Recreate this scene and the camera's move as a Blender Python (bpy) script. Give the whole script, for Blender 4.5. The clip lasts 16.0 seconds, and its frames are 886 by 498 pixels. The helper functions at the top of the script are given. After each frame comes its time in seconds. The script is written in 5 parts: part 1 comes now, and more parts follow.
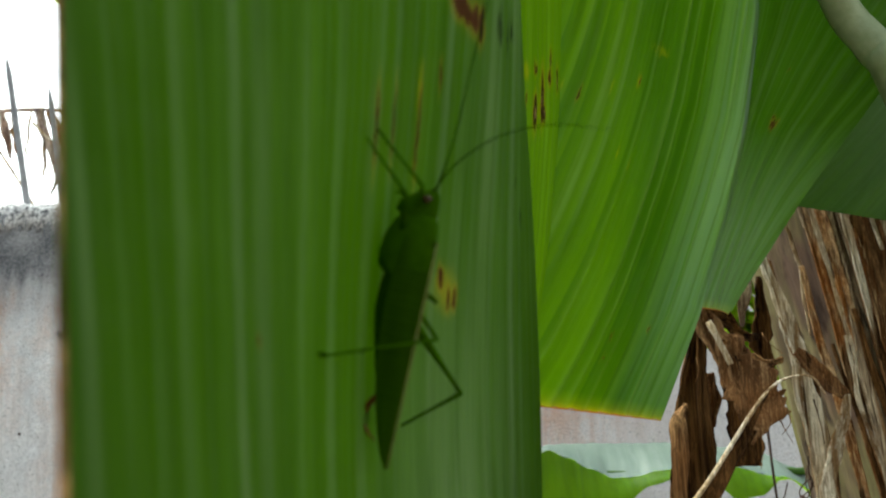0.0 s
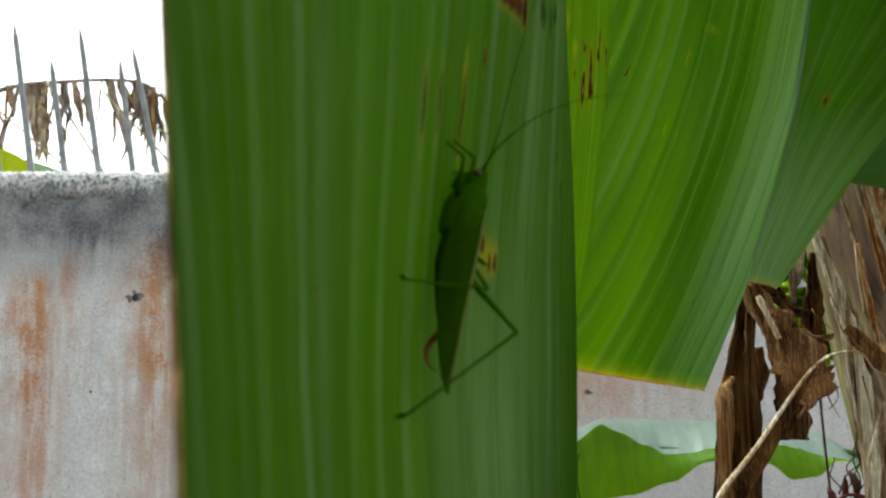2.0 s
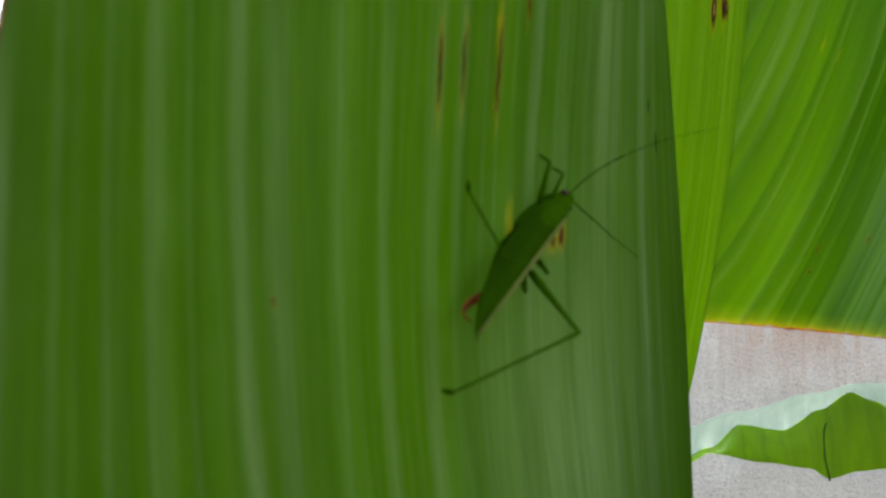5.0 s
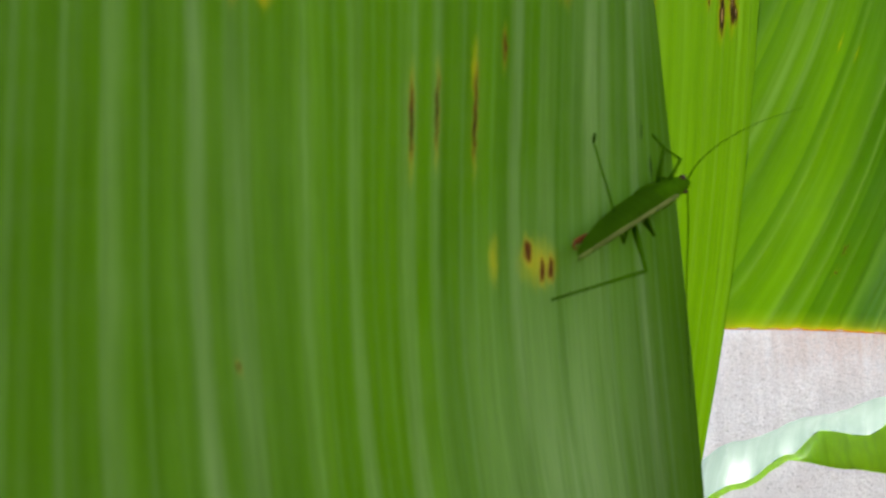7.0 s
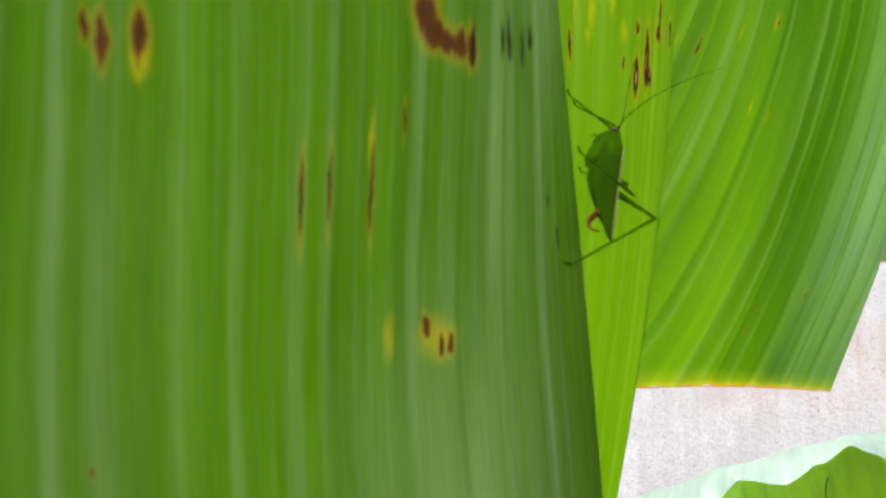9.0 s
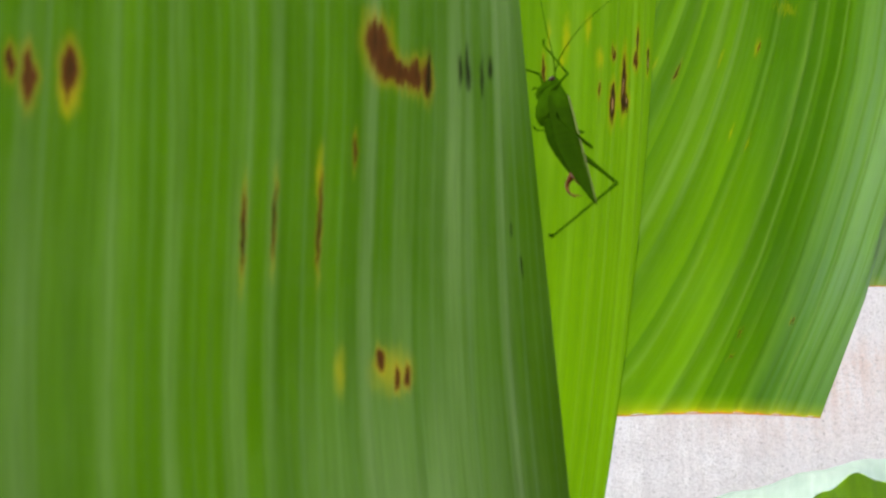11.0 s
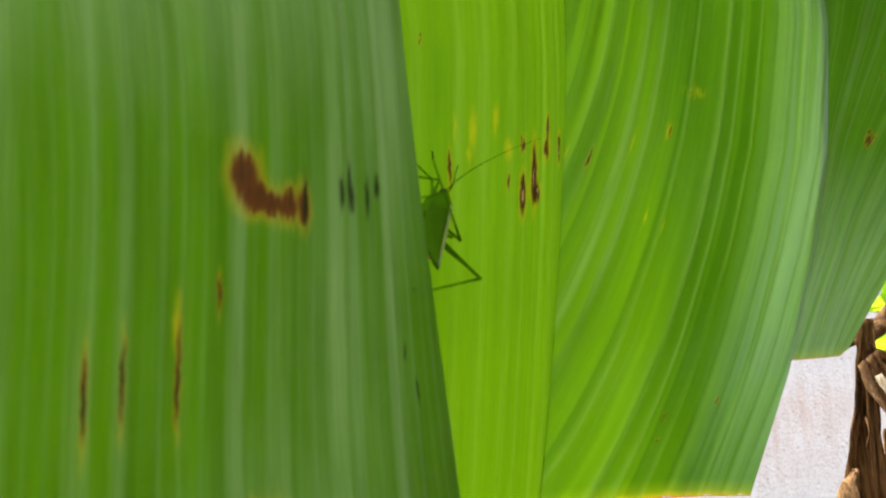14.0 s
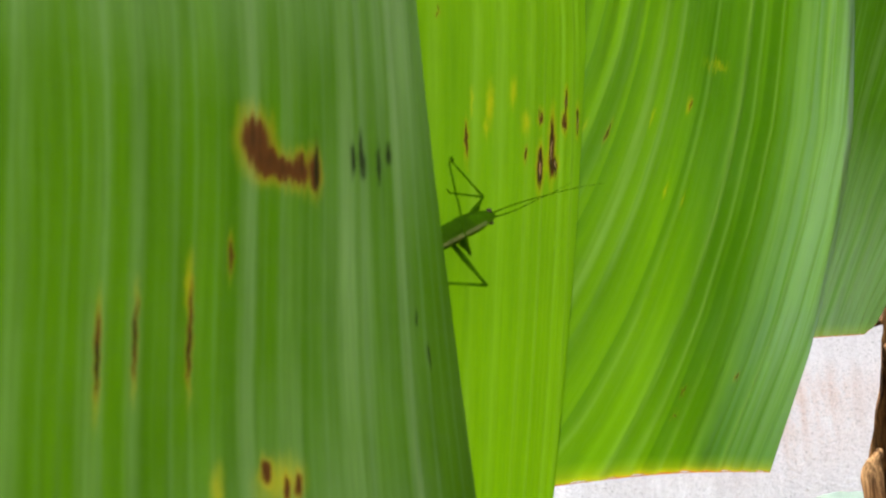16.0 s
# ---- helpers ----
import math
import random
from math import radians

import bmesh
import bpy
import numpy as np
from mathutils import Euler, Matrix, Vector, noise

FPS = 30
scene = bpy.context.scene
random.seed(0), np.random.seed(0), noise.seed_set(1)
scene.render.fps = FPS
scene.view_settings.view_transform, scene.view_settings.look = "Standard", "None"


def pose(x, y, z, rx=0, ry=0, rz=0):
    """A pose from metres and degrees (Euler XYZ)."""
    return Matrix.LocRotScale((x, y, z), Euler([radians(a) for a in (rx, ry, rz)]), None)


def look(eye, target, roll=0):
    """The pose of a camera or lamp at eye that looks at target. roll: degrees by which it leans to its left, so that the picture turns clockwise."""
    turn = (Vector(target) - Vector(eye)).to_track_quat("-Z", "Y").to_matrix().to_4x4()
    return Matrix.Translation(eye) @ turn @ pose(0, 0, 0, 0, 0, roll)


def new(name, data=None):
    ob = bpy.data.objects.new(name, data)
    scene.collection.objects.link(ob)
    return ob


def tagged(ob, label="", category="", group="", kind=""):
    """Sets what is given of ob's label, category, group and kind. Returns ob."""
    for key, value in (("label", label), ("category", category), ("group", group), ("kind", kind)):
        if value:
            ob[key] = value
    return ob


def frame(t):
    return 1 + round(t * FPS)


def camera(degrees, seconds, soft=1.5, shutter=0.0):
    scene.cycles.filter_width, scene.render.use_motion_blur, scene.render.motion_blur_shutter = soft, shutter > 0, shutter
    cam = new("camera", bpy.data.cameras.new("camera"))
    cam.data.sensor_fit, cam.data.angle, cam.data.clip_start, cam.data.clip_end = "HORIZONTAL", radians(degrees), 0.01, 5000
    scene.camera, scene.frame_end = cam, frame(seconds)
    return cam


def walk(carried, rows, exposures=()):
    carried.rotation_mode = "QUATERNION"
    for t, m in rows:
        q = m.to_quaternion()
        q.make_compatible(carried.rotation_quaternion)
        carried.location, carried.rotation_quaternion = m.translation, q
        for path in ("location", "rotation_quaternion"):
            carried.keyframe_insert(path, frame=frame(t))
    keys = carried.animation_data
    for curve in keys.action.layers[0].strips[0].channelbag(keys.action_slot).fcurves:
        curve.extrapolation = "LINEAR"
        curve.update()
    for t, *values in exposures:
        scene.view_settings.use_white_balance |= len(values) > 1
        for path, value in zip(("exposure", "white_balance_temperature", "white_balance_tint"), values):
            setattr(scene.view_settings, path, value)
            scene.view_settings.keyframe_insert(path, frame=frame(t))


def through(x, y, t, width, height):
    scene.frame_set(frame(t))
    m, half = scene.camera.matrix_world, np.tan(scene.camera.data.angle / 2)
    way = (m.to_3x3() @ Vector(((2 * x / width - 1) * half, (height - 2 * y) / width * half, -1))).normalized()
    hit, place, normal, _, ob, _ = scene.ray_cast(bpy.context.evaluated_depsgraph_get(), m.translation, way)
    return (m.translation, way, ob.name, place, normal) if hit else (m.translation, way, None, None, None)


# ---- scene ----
cam = camera(54, 16.0, soft=2.2)
PATH = [
    (0, look((0.112, 0.167, 1.858), (0.392, 2.124, 2.16), -2.0)),
    (0.5, look((0.113, 0.16, 1.858), (0.373, 2.128, 2.102), -1.3)),
    (1, look((0.107, 0.153, 1.858), (0.302, 2.13, 2.092), -0.9)),
    (1.5, look((0.11, 0.148, 1.855), (0.257, 2.127, 2.104), -0.5)),
    (2, look((0.113, 0.153, 1.855), (0.26, 2.133, 2.097), -0.5)),
    (2.5, look((0.116, 0.158, 1.856), (0.255, 2.138, 2.104), -0.5)),
    (3, look((0.114, 0.164, 1.857), (0.259, 2.145, 2.089), -0.7)),
    (3.5, look((0.122, 0.157, 1.854), (0.049, 2.147, 2.034), -0.3)),
    (3.7, look((0.133, 0.164, 1.856), (-0.15, 2.135, 2.045), -0.0)),
    (6, look((0.139, 0.168, 1.866), (-0.182, 2.142, 1.899), -2.3)),
    (6.5, look((0.142, 0.168, 1.869), (-0.238, 2.134, 1.945), -2.4)),
    (7, look((0.148, 0.167, 1.87), (-0.273, 2.12, 1.957), -3.2)),
    (7.5, look((0.152, 0.168, 1.872), (-0.27, 2.117, 2.026), -1.5)),
    (8, look((0.153, 0.171, 1.876), (-0.192, 2.139, 1.97), -1.5)),
    (8.5, look((0.152, 0.172, 1.878), (-0.153, 2.146, 1.992), -1.9)),
    (9, look((0.153, 0.172, 1.877), (-0.111, 2.149, 2.025), -2.3)),
    (9.5, look((0.157, 0.171, 1.877), (-0.112, 2.15, 1.974), -1.1)),
    (10, look((0.159, 0.176, 1.877), (-0.114, 2.151, 2.035), -2.3)),
    (10.2, look((0.16, 0.177, 1.879), (-0.1, 2.153, 2.045), -2.5)),
    (12.3, look((0.162, 0.169, 1.877), (-0.148, 2.13, 2.124), -2.5)),
    (12.5, look((0.168, 0.182, 1.881), (-0.038, 2.163, 2.069), -2.8)),
    (13, look((0.162, 0.185, 1.888), (0.095, 2.171, 2.115), -3.9)),
    (13.5, look((0.167, 0.183, 1.889), (-0.006, 2.16, 2.141), -4.1)),
    (14, look((0.171, 0.182, 1.892), (0.023, 2.154, 2.19), -4.3)),
    (14.5, look((0.171, 0.181, 1.892), (0.022, 2.157, 2.167), -4.0)),
    (15, look((0.173, 0.177, 1.892), (-0.086, 2.142, 2.163), -3.1)),
    (15.5, look((0.174, 0.18, 1.889), (-0.067, 2.148, 2.153), -3.5)),
    (16, look((0.174, 0.181, 1.889), (-0.043, 2.152, 2.151), -3.8)),
]
EXPOSURES = [(0.0, 1.6, 6500, -2), (0.5, 1.65, 6500, -2), (1.5, 1.55, 6500, -2), (3.7, 1.46, 6500, -2), (5.8, 2.38, 6500, 6), (7.0, 2.52, 6500, 8), (8.0, 2.7, 6500, 10), (9.5, 2.75, 6500, 10), (10.2, 2.7, 6500, 10), (12.3, 2.64, 6500, 10), (14.0, 2.66, 6500, 10), (16.0, 2.74, 6500, 10)]
walk(cam, PATH, EXPOSURES)
cam.data.dof.use_dof = True
cam.data.dof.focus_distance = 0.40
cam.data.dof.aperture_fstop = 35.0

# ---- light: bright overcast sky, soft sun behind the wall ----
SUN_UP, SUN_SIDE = 58.0, 20.0
world = bpy.data.worlds.new("sky")
scene.world = world
world.use_nodes = True
wn = world.node_tree.nodes
sky = wn.new("ShaderNodeTexSky")
sky.sky_type = "NISHITA"
sky.sun_disc = False
sky.sun_elevation = radians(SUN_UP)
sky.sun_rotation = radians(-SUN_SIDE)
sky.dust_density = 4.0
veil = wn.new("ShaderNodeHueSaturation")
veil.inputs["Saturation"].default_value = 0.35
world.node_tree.links.new(sky.outputs["Color"], veil.inputs["Color"])
world.node_tree.links.new(veil.outputs["Color"], wn["Background"].inputs["Color"])
wn["Background"].inputs["Strength"].default_value = 0.15
sun = new("sun", bpy.data.lights.new("sun", "SUN"))
sun.data.energy = 1.0
sun.data.angle = radians(20)
sun.data.color = (1.0, 0.97, 0.92)
sun.matrix_world = look((-5 * math.sin(radians(SUN_SIDE)), 5 * math.cos(radians(SUN_SIDE)), 5 * math.tan(radians(SUN_UP))), (0, 0, 0))


# ---- materials ----
class Nodes:
    """A short way to write node materials."""

    def __init__(self, name):
        self.mat = bpy.data.materials.new(name)
        self.mat.use_nodes = True
        self.t = self.mat.node_tree
        self.t.nodes.clear()
        self.out = self.t.nodes.new("ShaderNodeOutputMaterial")

    def n(self, kind, **values):
        node = self.t.nodes.new("ShaderNode" + kind)
        for k, v in values.items():
            node.inputs[k.replace("_", " ")].default_value = v
        return node

    def link(self, a, b):
        self.t.links.new(a, b)

    def math(self, op, a, b=0.0, c=None, clamp=False):
        node = self.t.nodes.new("ShaderNodeMath")
        node.operation = op
        node.use_clamp = clamp
        for i, v in enumerate((a, b) if c is None else (a, b, c)):
            if isinstance(v, (int, float)):
                node.inputs[i].default_value = v
            else:
                self.link(v, node.inputs[i])
        return node.outputs[0]

    def vec(self, op, a, b):
        node = self.t.nodes.new("ShaderNodeVectorMath")
        node.operation = op
        for i, v in enumerate((a, b)):
            if isinstance(v, tuple):
                node.inputs[i].default_value = v
            else:
                self.link(v, node.inputs[i])
        return node

    def noise(self, vector, scale, detail=3.0, rough=0.55):
        node = self.n("TexNoise", Scale=scale, Detail=detail, Roughness=rough)
        self.link(vector, node.inputs["Vector"])
        return node.outputs["Fac"]

    def ramp(self, fac, *stops):
        node = self.t.nodes.new("ShaderNodeValToRGB")
        while len(node.color_ramp.elements) < len(stops):
            node.color_ramp.elements.new(0.5)
        for e, (p, c) in zip(node.color_ramp.elements, stops):
            e.position = p
            e.color = (c, c, c, 1) if isinstance(c, (int, float)) else (*c, 1)
        self.link(fac, node.inputs["Fac"])
        return node.outputs["Color"]

    def mix(self, fac, a, b, blend="MIX"):
        node = self.t.nodes.new("ShaderNodeMix")
        node.data_type = "RGBA"
        node.blend_type = blend
        for i, v in ((0, fac), (6, a), (7, b)):
            if isinstance(v, (int, float)):
                node.inputs[i].default_value = v
            elif isinstance(v, tuple):
                node.inputs[i].default_value = (*v, 1)
            else:
                self.link(v, node.inputs[i])
        return node.outputs[2]

    def coords(self, kind, scale=(1, 1, 1)):
        c = self.t.nodes.new("ShaderNodeTexCoord")
        m = self.n("Mapping", Scale=scale)
        self.link(c.outputs[kind], m.inputs["Vector"])
        return m.outputs["Vector"]

    def surface(self, color, rough=0.6, metal=0.0, bump=None, height=0.001, strength=0.6, spec=0.4):
        p = self.n("BsdfPrincipled", Roughness=0.5, Metallic=metal)
        p.inputs["Specular IOR Level"].default_value = spec
        for key, v in (("Base Color", color), ("Roughness", rough)):
            if isinstance(v, tuple):
                p.inputs[key].default_value = (*v, 1)
            elif isinstance(v, (int, float)):
                p.inputs[key].default_value = v
            else:
                self.link(v, p.inputs[key])
        if bump is not None:
            b = self.n("Bump", Strength=strength, Distance=height)
            self.link(bump, b.inputs["Height"])
            self.link(b.outputs["Normal"], p.inputs["Normal"])
        self.link(p.outputs[0], self.out.inputs["Surface"])
        return p


def leaf_material(name, dark, light, vein, through, share, spots=(), streaks=(), yellow=(), bloom=(), ragged=1.0, step=0.008, margin=None, slant=0.0, shade_belt=None, spec=0.2, shine=0.42, lines=0.6, fine_lines=0.3, folds=0.4, wax=(0.185, 0.265, 0.115), grain=0.22, hollow=0.0, facets=0.0):
    """A banana leaf blade. UV is in metres: u across the veins, v along them. spots, streaks, yellow: (u, v, half
    width, half height) of blight marks; bloom: the same with a strength, where the grey wax lies thick, its sheen in
    the colour;
    shade_belt: a belt of shade put into the colour; facets: how much shade is put into the colour on one side of each
    pleat."""
    m = Nodes(name)
    uv = m.t.nodes.new("ShaderNodeUVMap").outputs["UV"]
    sep = m.n("SeparateXYZ")
    m.link(uv, sep.inputs[0])
    u, v = sep.outputs[0], sep.outputs[1]
    us = m.math("MULTIPLY_ADD", v, slant, u)
    com = m.n("CombineXYZ")
    m.link(us, com.inputs[0])
    m.link(m.math("MULTIPLY", v, 0.03), com.inputs[1])
    veins = com.outputs[0]
    wide = m.noise(veins, 75, 1.0)
    ribs = m.noise(veins, 230, 2.0, 0.6)
    fine = m.noise(veins, 1500, 3.0, 0.6)
    blotch = m.noise(uv, 30, 3.0)
    mottle = m.noise(uv, 260, 4.0)
    fade = m.noise(m.vec("MULTIPLY", uv, (160.0, 16.0, 1.0)).outputs[0], 1.0, 2.0)

    def vein_set(gap, shift, core, soft):
        """Lines at uneven gaps: how strong the line is here, and a chance value for each line."""
        place = m.math("MULTIPLY_ADD", us, 1 / gap, m.math("MULTIPLY_ADD", m.noise(veins, 40, 2.0), 1.6, shift))
        vor = m.t.nodes.new("ShaderNodeTexVoronoi")
        vor.voronoi_dimensions = "1D"
        vor.inputs["Scale"].default_value = 1.0
        vor.inputs["Randomness"].default_value = 0.85
        m.link(place, vor.inputs["W"])
        pick = m.n("SeparateColor")
        m.link(vor.outputs["Color"], pick.inputs[0])
        return m.ramp(vor.outputs["Distance"], (core, 1.0), (soft, 0.0)), pick.outputs[0]

    main, chance = vein_set(step, 3.0, 0.04, 0.24)
    main = m.math("MULTIPLY", m.math("MULTIPLY", main, m.math("MULTIPLY_ADD", chance, 0.85, 0.15)), m.ramp(fade, (0.36, 0.2), (0.60, 1.0)))
    hair, chance = vein_set(step / 3.7, 11.0, 0.05, 0.3)
    hair = m.math("MULTIPLY", m.math("MULTIPLY", hair, chance), m.ramp(fade, (0.35, 1.0), (0.7, 0.3)))
    trough, chance = vein_set(step * 0.8, 3.21, 0.05, 0.42)
    trough = m.math("MULTIPLY", trough, chance)
    rib = m.math("ADD", m.math("MULTIPLY", main, lines), m.math("MULTIPLY", hair, fine_lines), clamp=True)
    body = m.mix(m.ramp(wide, (0.3, 0.0), (0.7, 1.0)), dark, light)
    body = m.mix(m.math("MULTIPLY", m.ramp(blotch, (0.4, 0.0), (0.75, 1.0)), 0.35), body, light)
    # shade of the troughs and broad folds, put into body and glow colours
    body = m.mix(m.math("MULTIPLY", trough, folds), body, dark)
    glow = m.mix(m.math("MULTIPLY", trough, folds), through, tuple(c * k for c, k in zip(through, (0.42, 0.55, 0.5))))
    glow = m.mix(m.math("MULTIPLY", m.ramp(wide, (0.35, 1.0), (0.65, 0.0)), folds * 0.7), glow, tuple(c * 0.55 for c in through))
    # each pleat's shaded side is painted on as a darker tone
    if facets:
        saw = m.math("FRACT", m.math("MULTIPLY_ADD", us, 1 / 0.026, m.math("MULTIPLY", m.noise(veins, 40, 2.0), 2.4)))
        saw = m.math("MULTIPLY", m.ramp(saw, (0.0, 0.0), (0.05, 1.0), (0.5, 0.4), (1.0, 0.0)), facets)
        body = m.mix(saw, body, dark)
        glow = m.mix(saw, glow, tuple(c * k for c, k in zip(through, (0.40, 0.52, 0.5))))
    if shade_belt is not None:
        # a belt of shade put into the glow colour, crossing the blade beside the fold
        at, lean, half, much = shade_belt
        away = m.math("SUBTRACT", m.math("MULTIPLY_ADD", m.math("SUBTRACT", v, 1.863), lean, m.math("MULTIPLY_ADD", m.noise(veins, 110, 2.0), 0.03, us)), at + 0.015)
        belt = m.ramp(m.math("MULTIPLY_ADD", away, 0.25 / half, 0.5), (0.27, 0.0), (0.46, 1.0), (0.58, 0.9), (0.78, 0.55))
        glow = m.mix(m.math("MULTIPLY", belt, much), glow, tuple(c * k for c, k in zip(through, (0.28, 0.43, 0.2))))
    # grey wax, with the sky's sheen on it painted into the same pale colour
    if bloom:
        cover = None
        for bu, bv, ru, rv, much in bloom:
            d = m.vec("MULTIPLY", m.vec("SUBTRACT", uv, (bu, bv, 0.0)).outputs[0], (1 / ru, 1 / rv, 0.0)).outputs[0]
            d = m.math("MULTIPLY", m.math("SUBTRACT", 1.0, m.vec("LENGTH", d, (0.0, 0.0, 0.0)).outputs["Value"], clamp=True), much * 1.5)
            cover = d if cover is None else m.math("MAXIMUM", cover, d)
        cover = m.math("MULTIPLY", m.math("ADD", cover, m.math("MULTIPLY", m.ramp(blotch, (0.45, 0.0), (0.7, 1.0)), 0.06)), m.ramp(ribs, (0.36, 0.35), (0.56, 1.0)), clamp=True)
        body = m.mix(cover, body, wax)
        glow = m.mix(m.math("MULTIPLY", cover, 0.5), glow, tuple(0.5 * (a + b) for a, b in zip(through, wax)))
    body = m.mix(rib, body, vein)
    glow = m.mix(m.math("MULTIPLY", rib, 0.6), glow, vein)
    body = m.mix(m.math("MULTIPLY", m.ramp(fine, (0.35, 1.0), (0.6, 0.0)), grain), body, dark)
    body = m.mix(m.math("MULTIPLY", m.ramp(mottle, (0.45, 0.0), (0.8, 1.0)), 0.08), body, vein)
    glow = m.mix(m.math("MULTIPLY", m.ramp(fine, (0.35, 1.0), (0.6, 0.0)), grain), glow, dark)
    # marks run ragged along the veins
    jit = m.n("TexNoise", Scale=420.0, Detail=3.0)
    m.link(uv, jit.inputs["Vector"])
    comb = m.noise(m.vec("MULTIPLY", uv, (1400.0, 60.0, 1.0)).outputs[0], 1.0, 2.0, 0.6)
    push = m.n("CombineXYZ")
    m.link(m.math("MULTIPLY", m.math("SUBTRACT", comb, 0.5), 0.011 * ragged), push.inputs[1])
    off = m.vec("MULTIPLY", m.vec("SUBTRACT", jit.outputs["Color"], (0.5, 0.5, 0.5)).outputs[0], (0.0022 * ragged, 0.0035 * ragged, 0.0))
    pos = m.vec("ADD", m.vec("ADD", uv, off.outputs[0]).outputs[0], push.outputs[0]).outputs[0]

    def nearness(marks, blend):
        near = None
        for su, sv, ru, rv in marks:
            d = m.vec("MULTIPLY", m.vec("SUBTRACT", pos, (su, sv, 0.0)).outputs[0], (1 / ru, 1 / rv, 0.0)).outputs[0]
            d = m.vec("LENGTH", d, (0.0, 0.0, 0.0)).outputs["Value"]
            near = d if near is None else m.math("SMOOTH_MIN", near, d, blend)
        return m.math("MULTIPLY", near, 0.25)

    if yellow:
        sick = m.math("MULTIPLY", m.ramp(nearness(yellow, 0.2), (0.08, 1.0), (0.34, 0.0)), 0.42)
        body = m.mix(sick, body, (0.30, 0.27, 0.01))
        glow = m.mix(sick, glow, (0.66, 0.54, 0.01))
    if spots:
        near = nearness(spots, 0.35)
        halo = m.math("MULTIPLY", m.ramp(near, (0.22, 1.0), (0.42, 0.0)), 0.4)
        scar = m.math("MULTIPLY", m.ramp(near, (0.17, 1.0), (0.28, 0.0)), 0.94)
        tint = m.mix(m.ramp(comb, (0.4, 0.0), (0.6, 1.0)), m.ramp(near, (0.05, (0.050, 0.018, 0.007)), (0.19, (0.105, 0.034, 0.009)), (0.26, (0.24, 0.11, 0.012))), (0.10, 0.034, 0.011))
        body = m.mix(scar, m.mix(halo, body, (0.27, 0.22, 0.012)), tint)
        glow = m.mix(scar, m.mix(halo, glow, (0.66, 0.50, 0.02)), tint)
    if streaks:
        scar = m.math("MULTIPLY", m.ramp(nearness(streaks, 0.1), (0.12, 1.0), (0.30, 0.0)), 0.88)
        body = m.mix(scar, body, (0.014, 0.022, 0.006))
        glow = m.mix(scar, glow, (0.016, 0.022, 0.004))
        if hollow:
            husk_tone = m.math("MULTIPLY", m.ramp(nearness(streaks, 0.1), (0.05, 1.0), (0.12, 0.0)), hollow)
            body = m.mix(husk_tone, body, (0.45, 0.30, 0.14))
            glow = m.mix(husk_tone, glow, (0.50, 0.34, 0.14))
    if margin is not None:
        low = m.math("SUBTRACT", m.math("MULTIPLY_ADD", u, margin[1], v), margin[0])
        low = m.math("MULTIPLY_ADD", m.math("SUBTRACT", fine, 0.5), 0.0012, low)
        rim = m.ramp(m.math("MULTIPLY", low, 100.0), (0.0, 0.9), (0.03, 0.42), (0.2, 0.16), (0.6, 0.0))
        edge = m.ramp(m.math("MULTIPLY", low, 100.0), (0.0, (0.60, 0.24, 0.03)), (0.035, (0.78, 0.60, 0.05)), (0.4, (0.62, 0.66, 0.03)))
        body = m.mix(rim, body, edge)
        glow = m.mix(rim, glow, edge)
    bump = m.n("Bump", Strength=0.5, Distance=0.0006)
    relief = m.math("ADD", m.math("MULTIPLY", ribs, 0.8), m.math("MULTIPLY_ADD", fine, 0.25, m.math("MULTIPLY", main, 0.7)))
    m.link(relief, bump.inputs["Height"])
    p = m.n("BsdfPrincipled", Roughness=shine)
    p.inputs["Specular IOR Level"].default_value = spec
    m.link(body, p.inputs["Base Color"])
    m.link(m.math("MULTIPLY_ADD", mottle, 0.2, shine - 0.1), p.inputs["Roughness"])
    m.link(bump.outputs["Normal"], p.inputs["Normal"])
    tr = m.n("BsdfTranslucent")
    m.link(glow, tr.inputs["Color"])
    mixer = m.n("MixShader", Fac=share)
    m.link(p.outputs[0], mixer.inputs[1])
    m.link(tr.outputs[0], mixer.inputs[2])
    m.link(mixer.outputs[0], m.out.inputs["Surface"])
    return m.mat


SPOTS_A = (
    (0.0894, 1.8751, 0.0010, 0.0021), (0.0932, 1.8720, 0.0007, 0.0022), (0.0955, 1.8719, 0.0009, 0.0019), (0.0615, 1.8929, 0.0004, 0.0059),
    (0.0669, 1.8945, 0.0004, 0.0061), (0.0756, 1.8952, 0.0004, 0.0072), (0.0824, 1.9057, 0.0004, 0.0025), (0.0869, 1.9227, 0.0031, 0.0039),
    (0.0890, 1.9201, 0.0032, 0.0027), (0.0924, 1.9193, 0.0030, 0.0022), (0.0962, 1.9197, 0.0028, 0.0025), (0.1000, 1.9198, 0.0014, 0.0032),
    (0.0282, 1.9089, 0.0006, 0.0022), (0.0304, 1.9080, 0.0010, 0.0030), (0.0354, 1.9090, 0.0013, 0.0033), (0.0299, 1.8627, 0.0003, 0.0005),
)
STREAKS_A = (
    (0.1095, 1.9232, 0.0007, 0.0030), (0.1120, 1.9242, 0.0008, 0.0040), (0.1127, 1.9225, 0.0006, 0.0024), (0.1169, 1.9232, 0.0007, 0.0033), (0.1201, 1.9252, 0.0008, 0.0022),
    (0.1004, 1.9203, 0.0006, 0.0045), (0.0615, 1.8915, 0.0003, 0.0030), (0.0669, 1.8955, 0.0003, 0.0032), (0.0756, 1.8935, 0.0002, 0.0030),
    (0.1287, 1.8905, 0.0004, 0.0022), (0.1263, 1.8975, 0.0003, 0.0016),
)
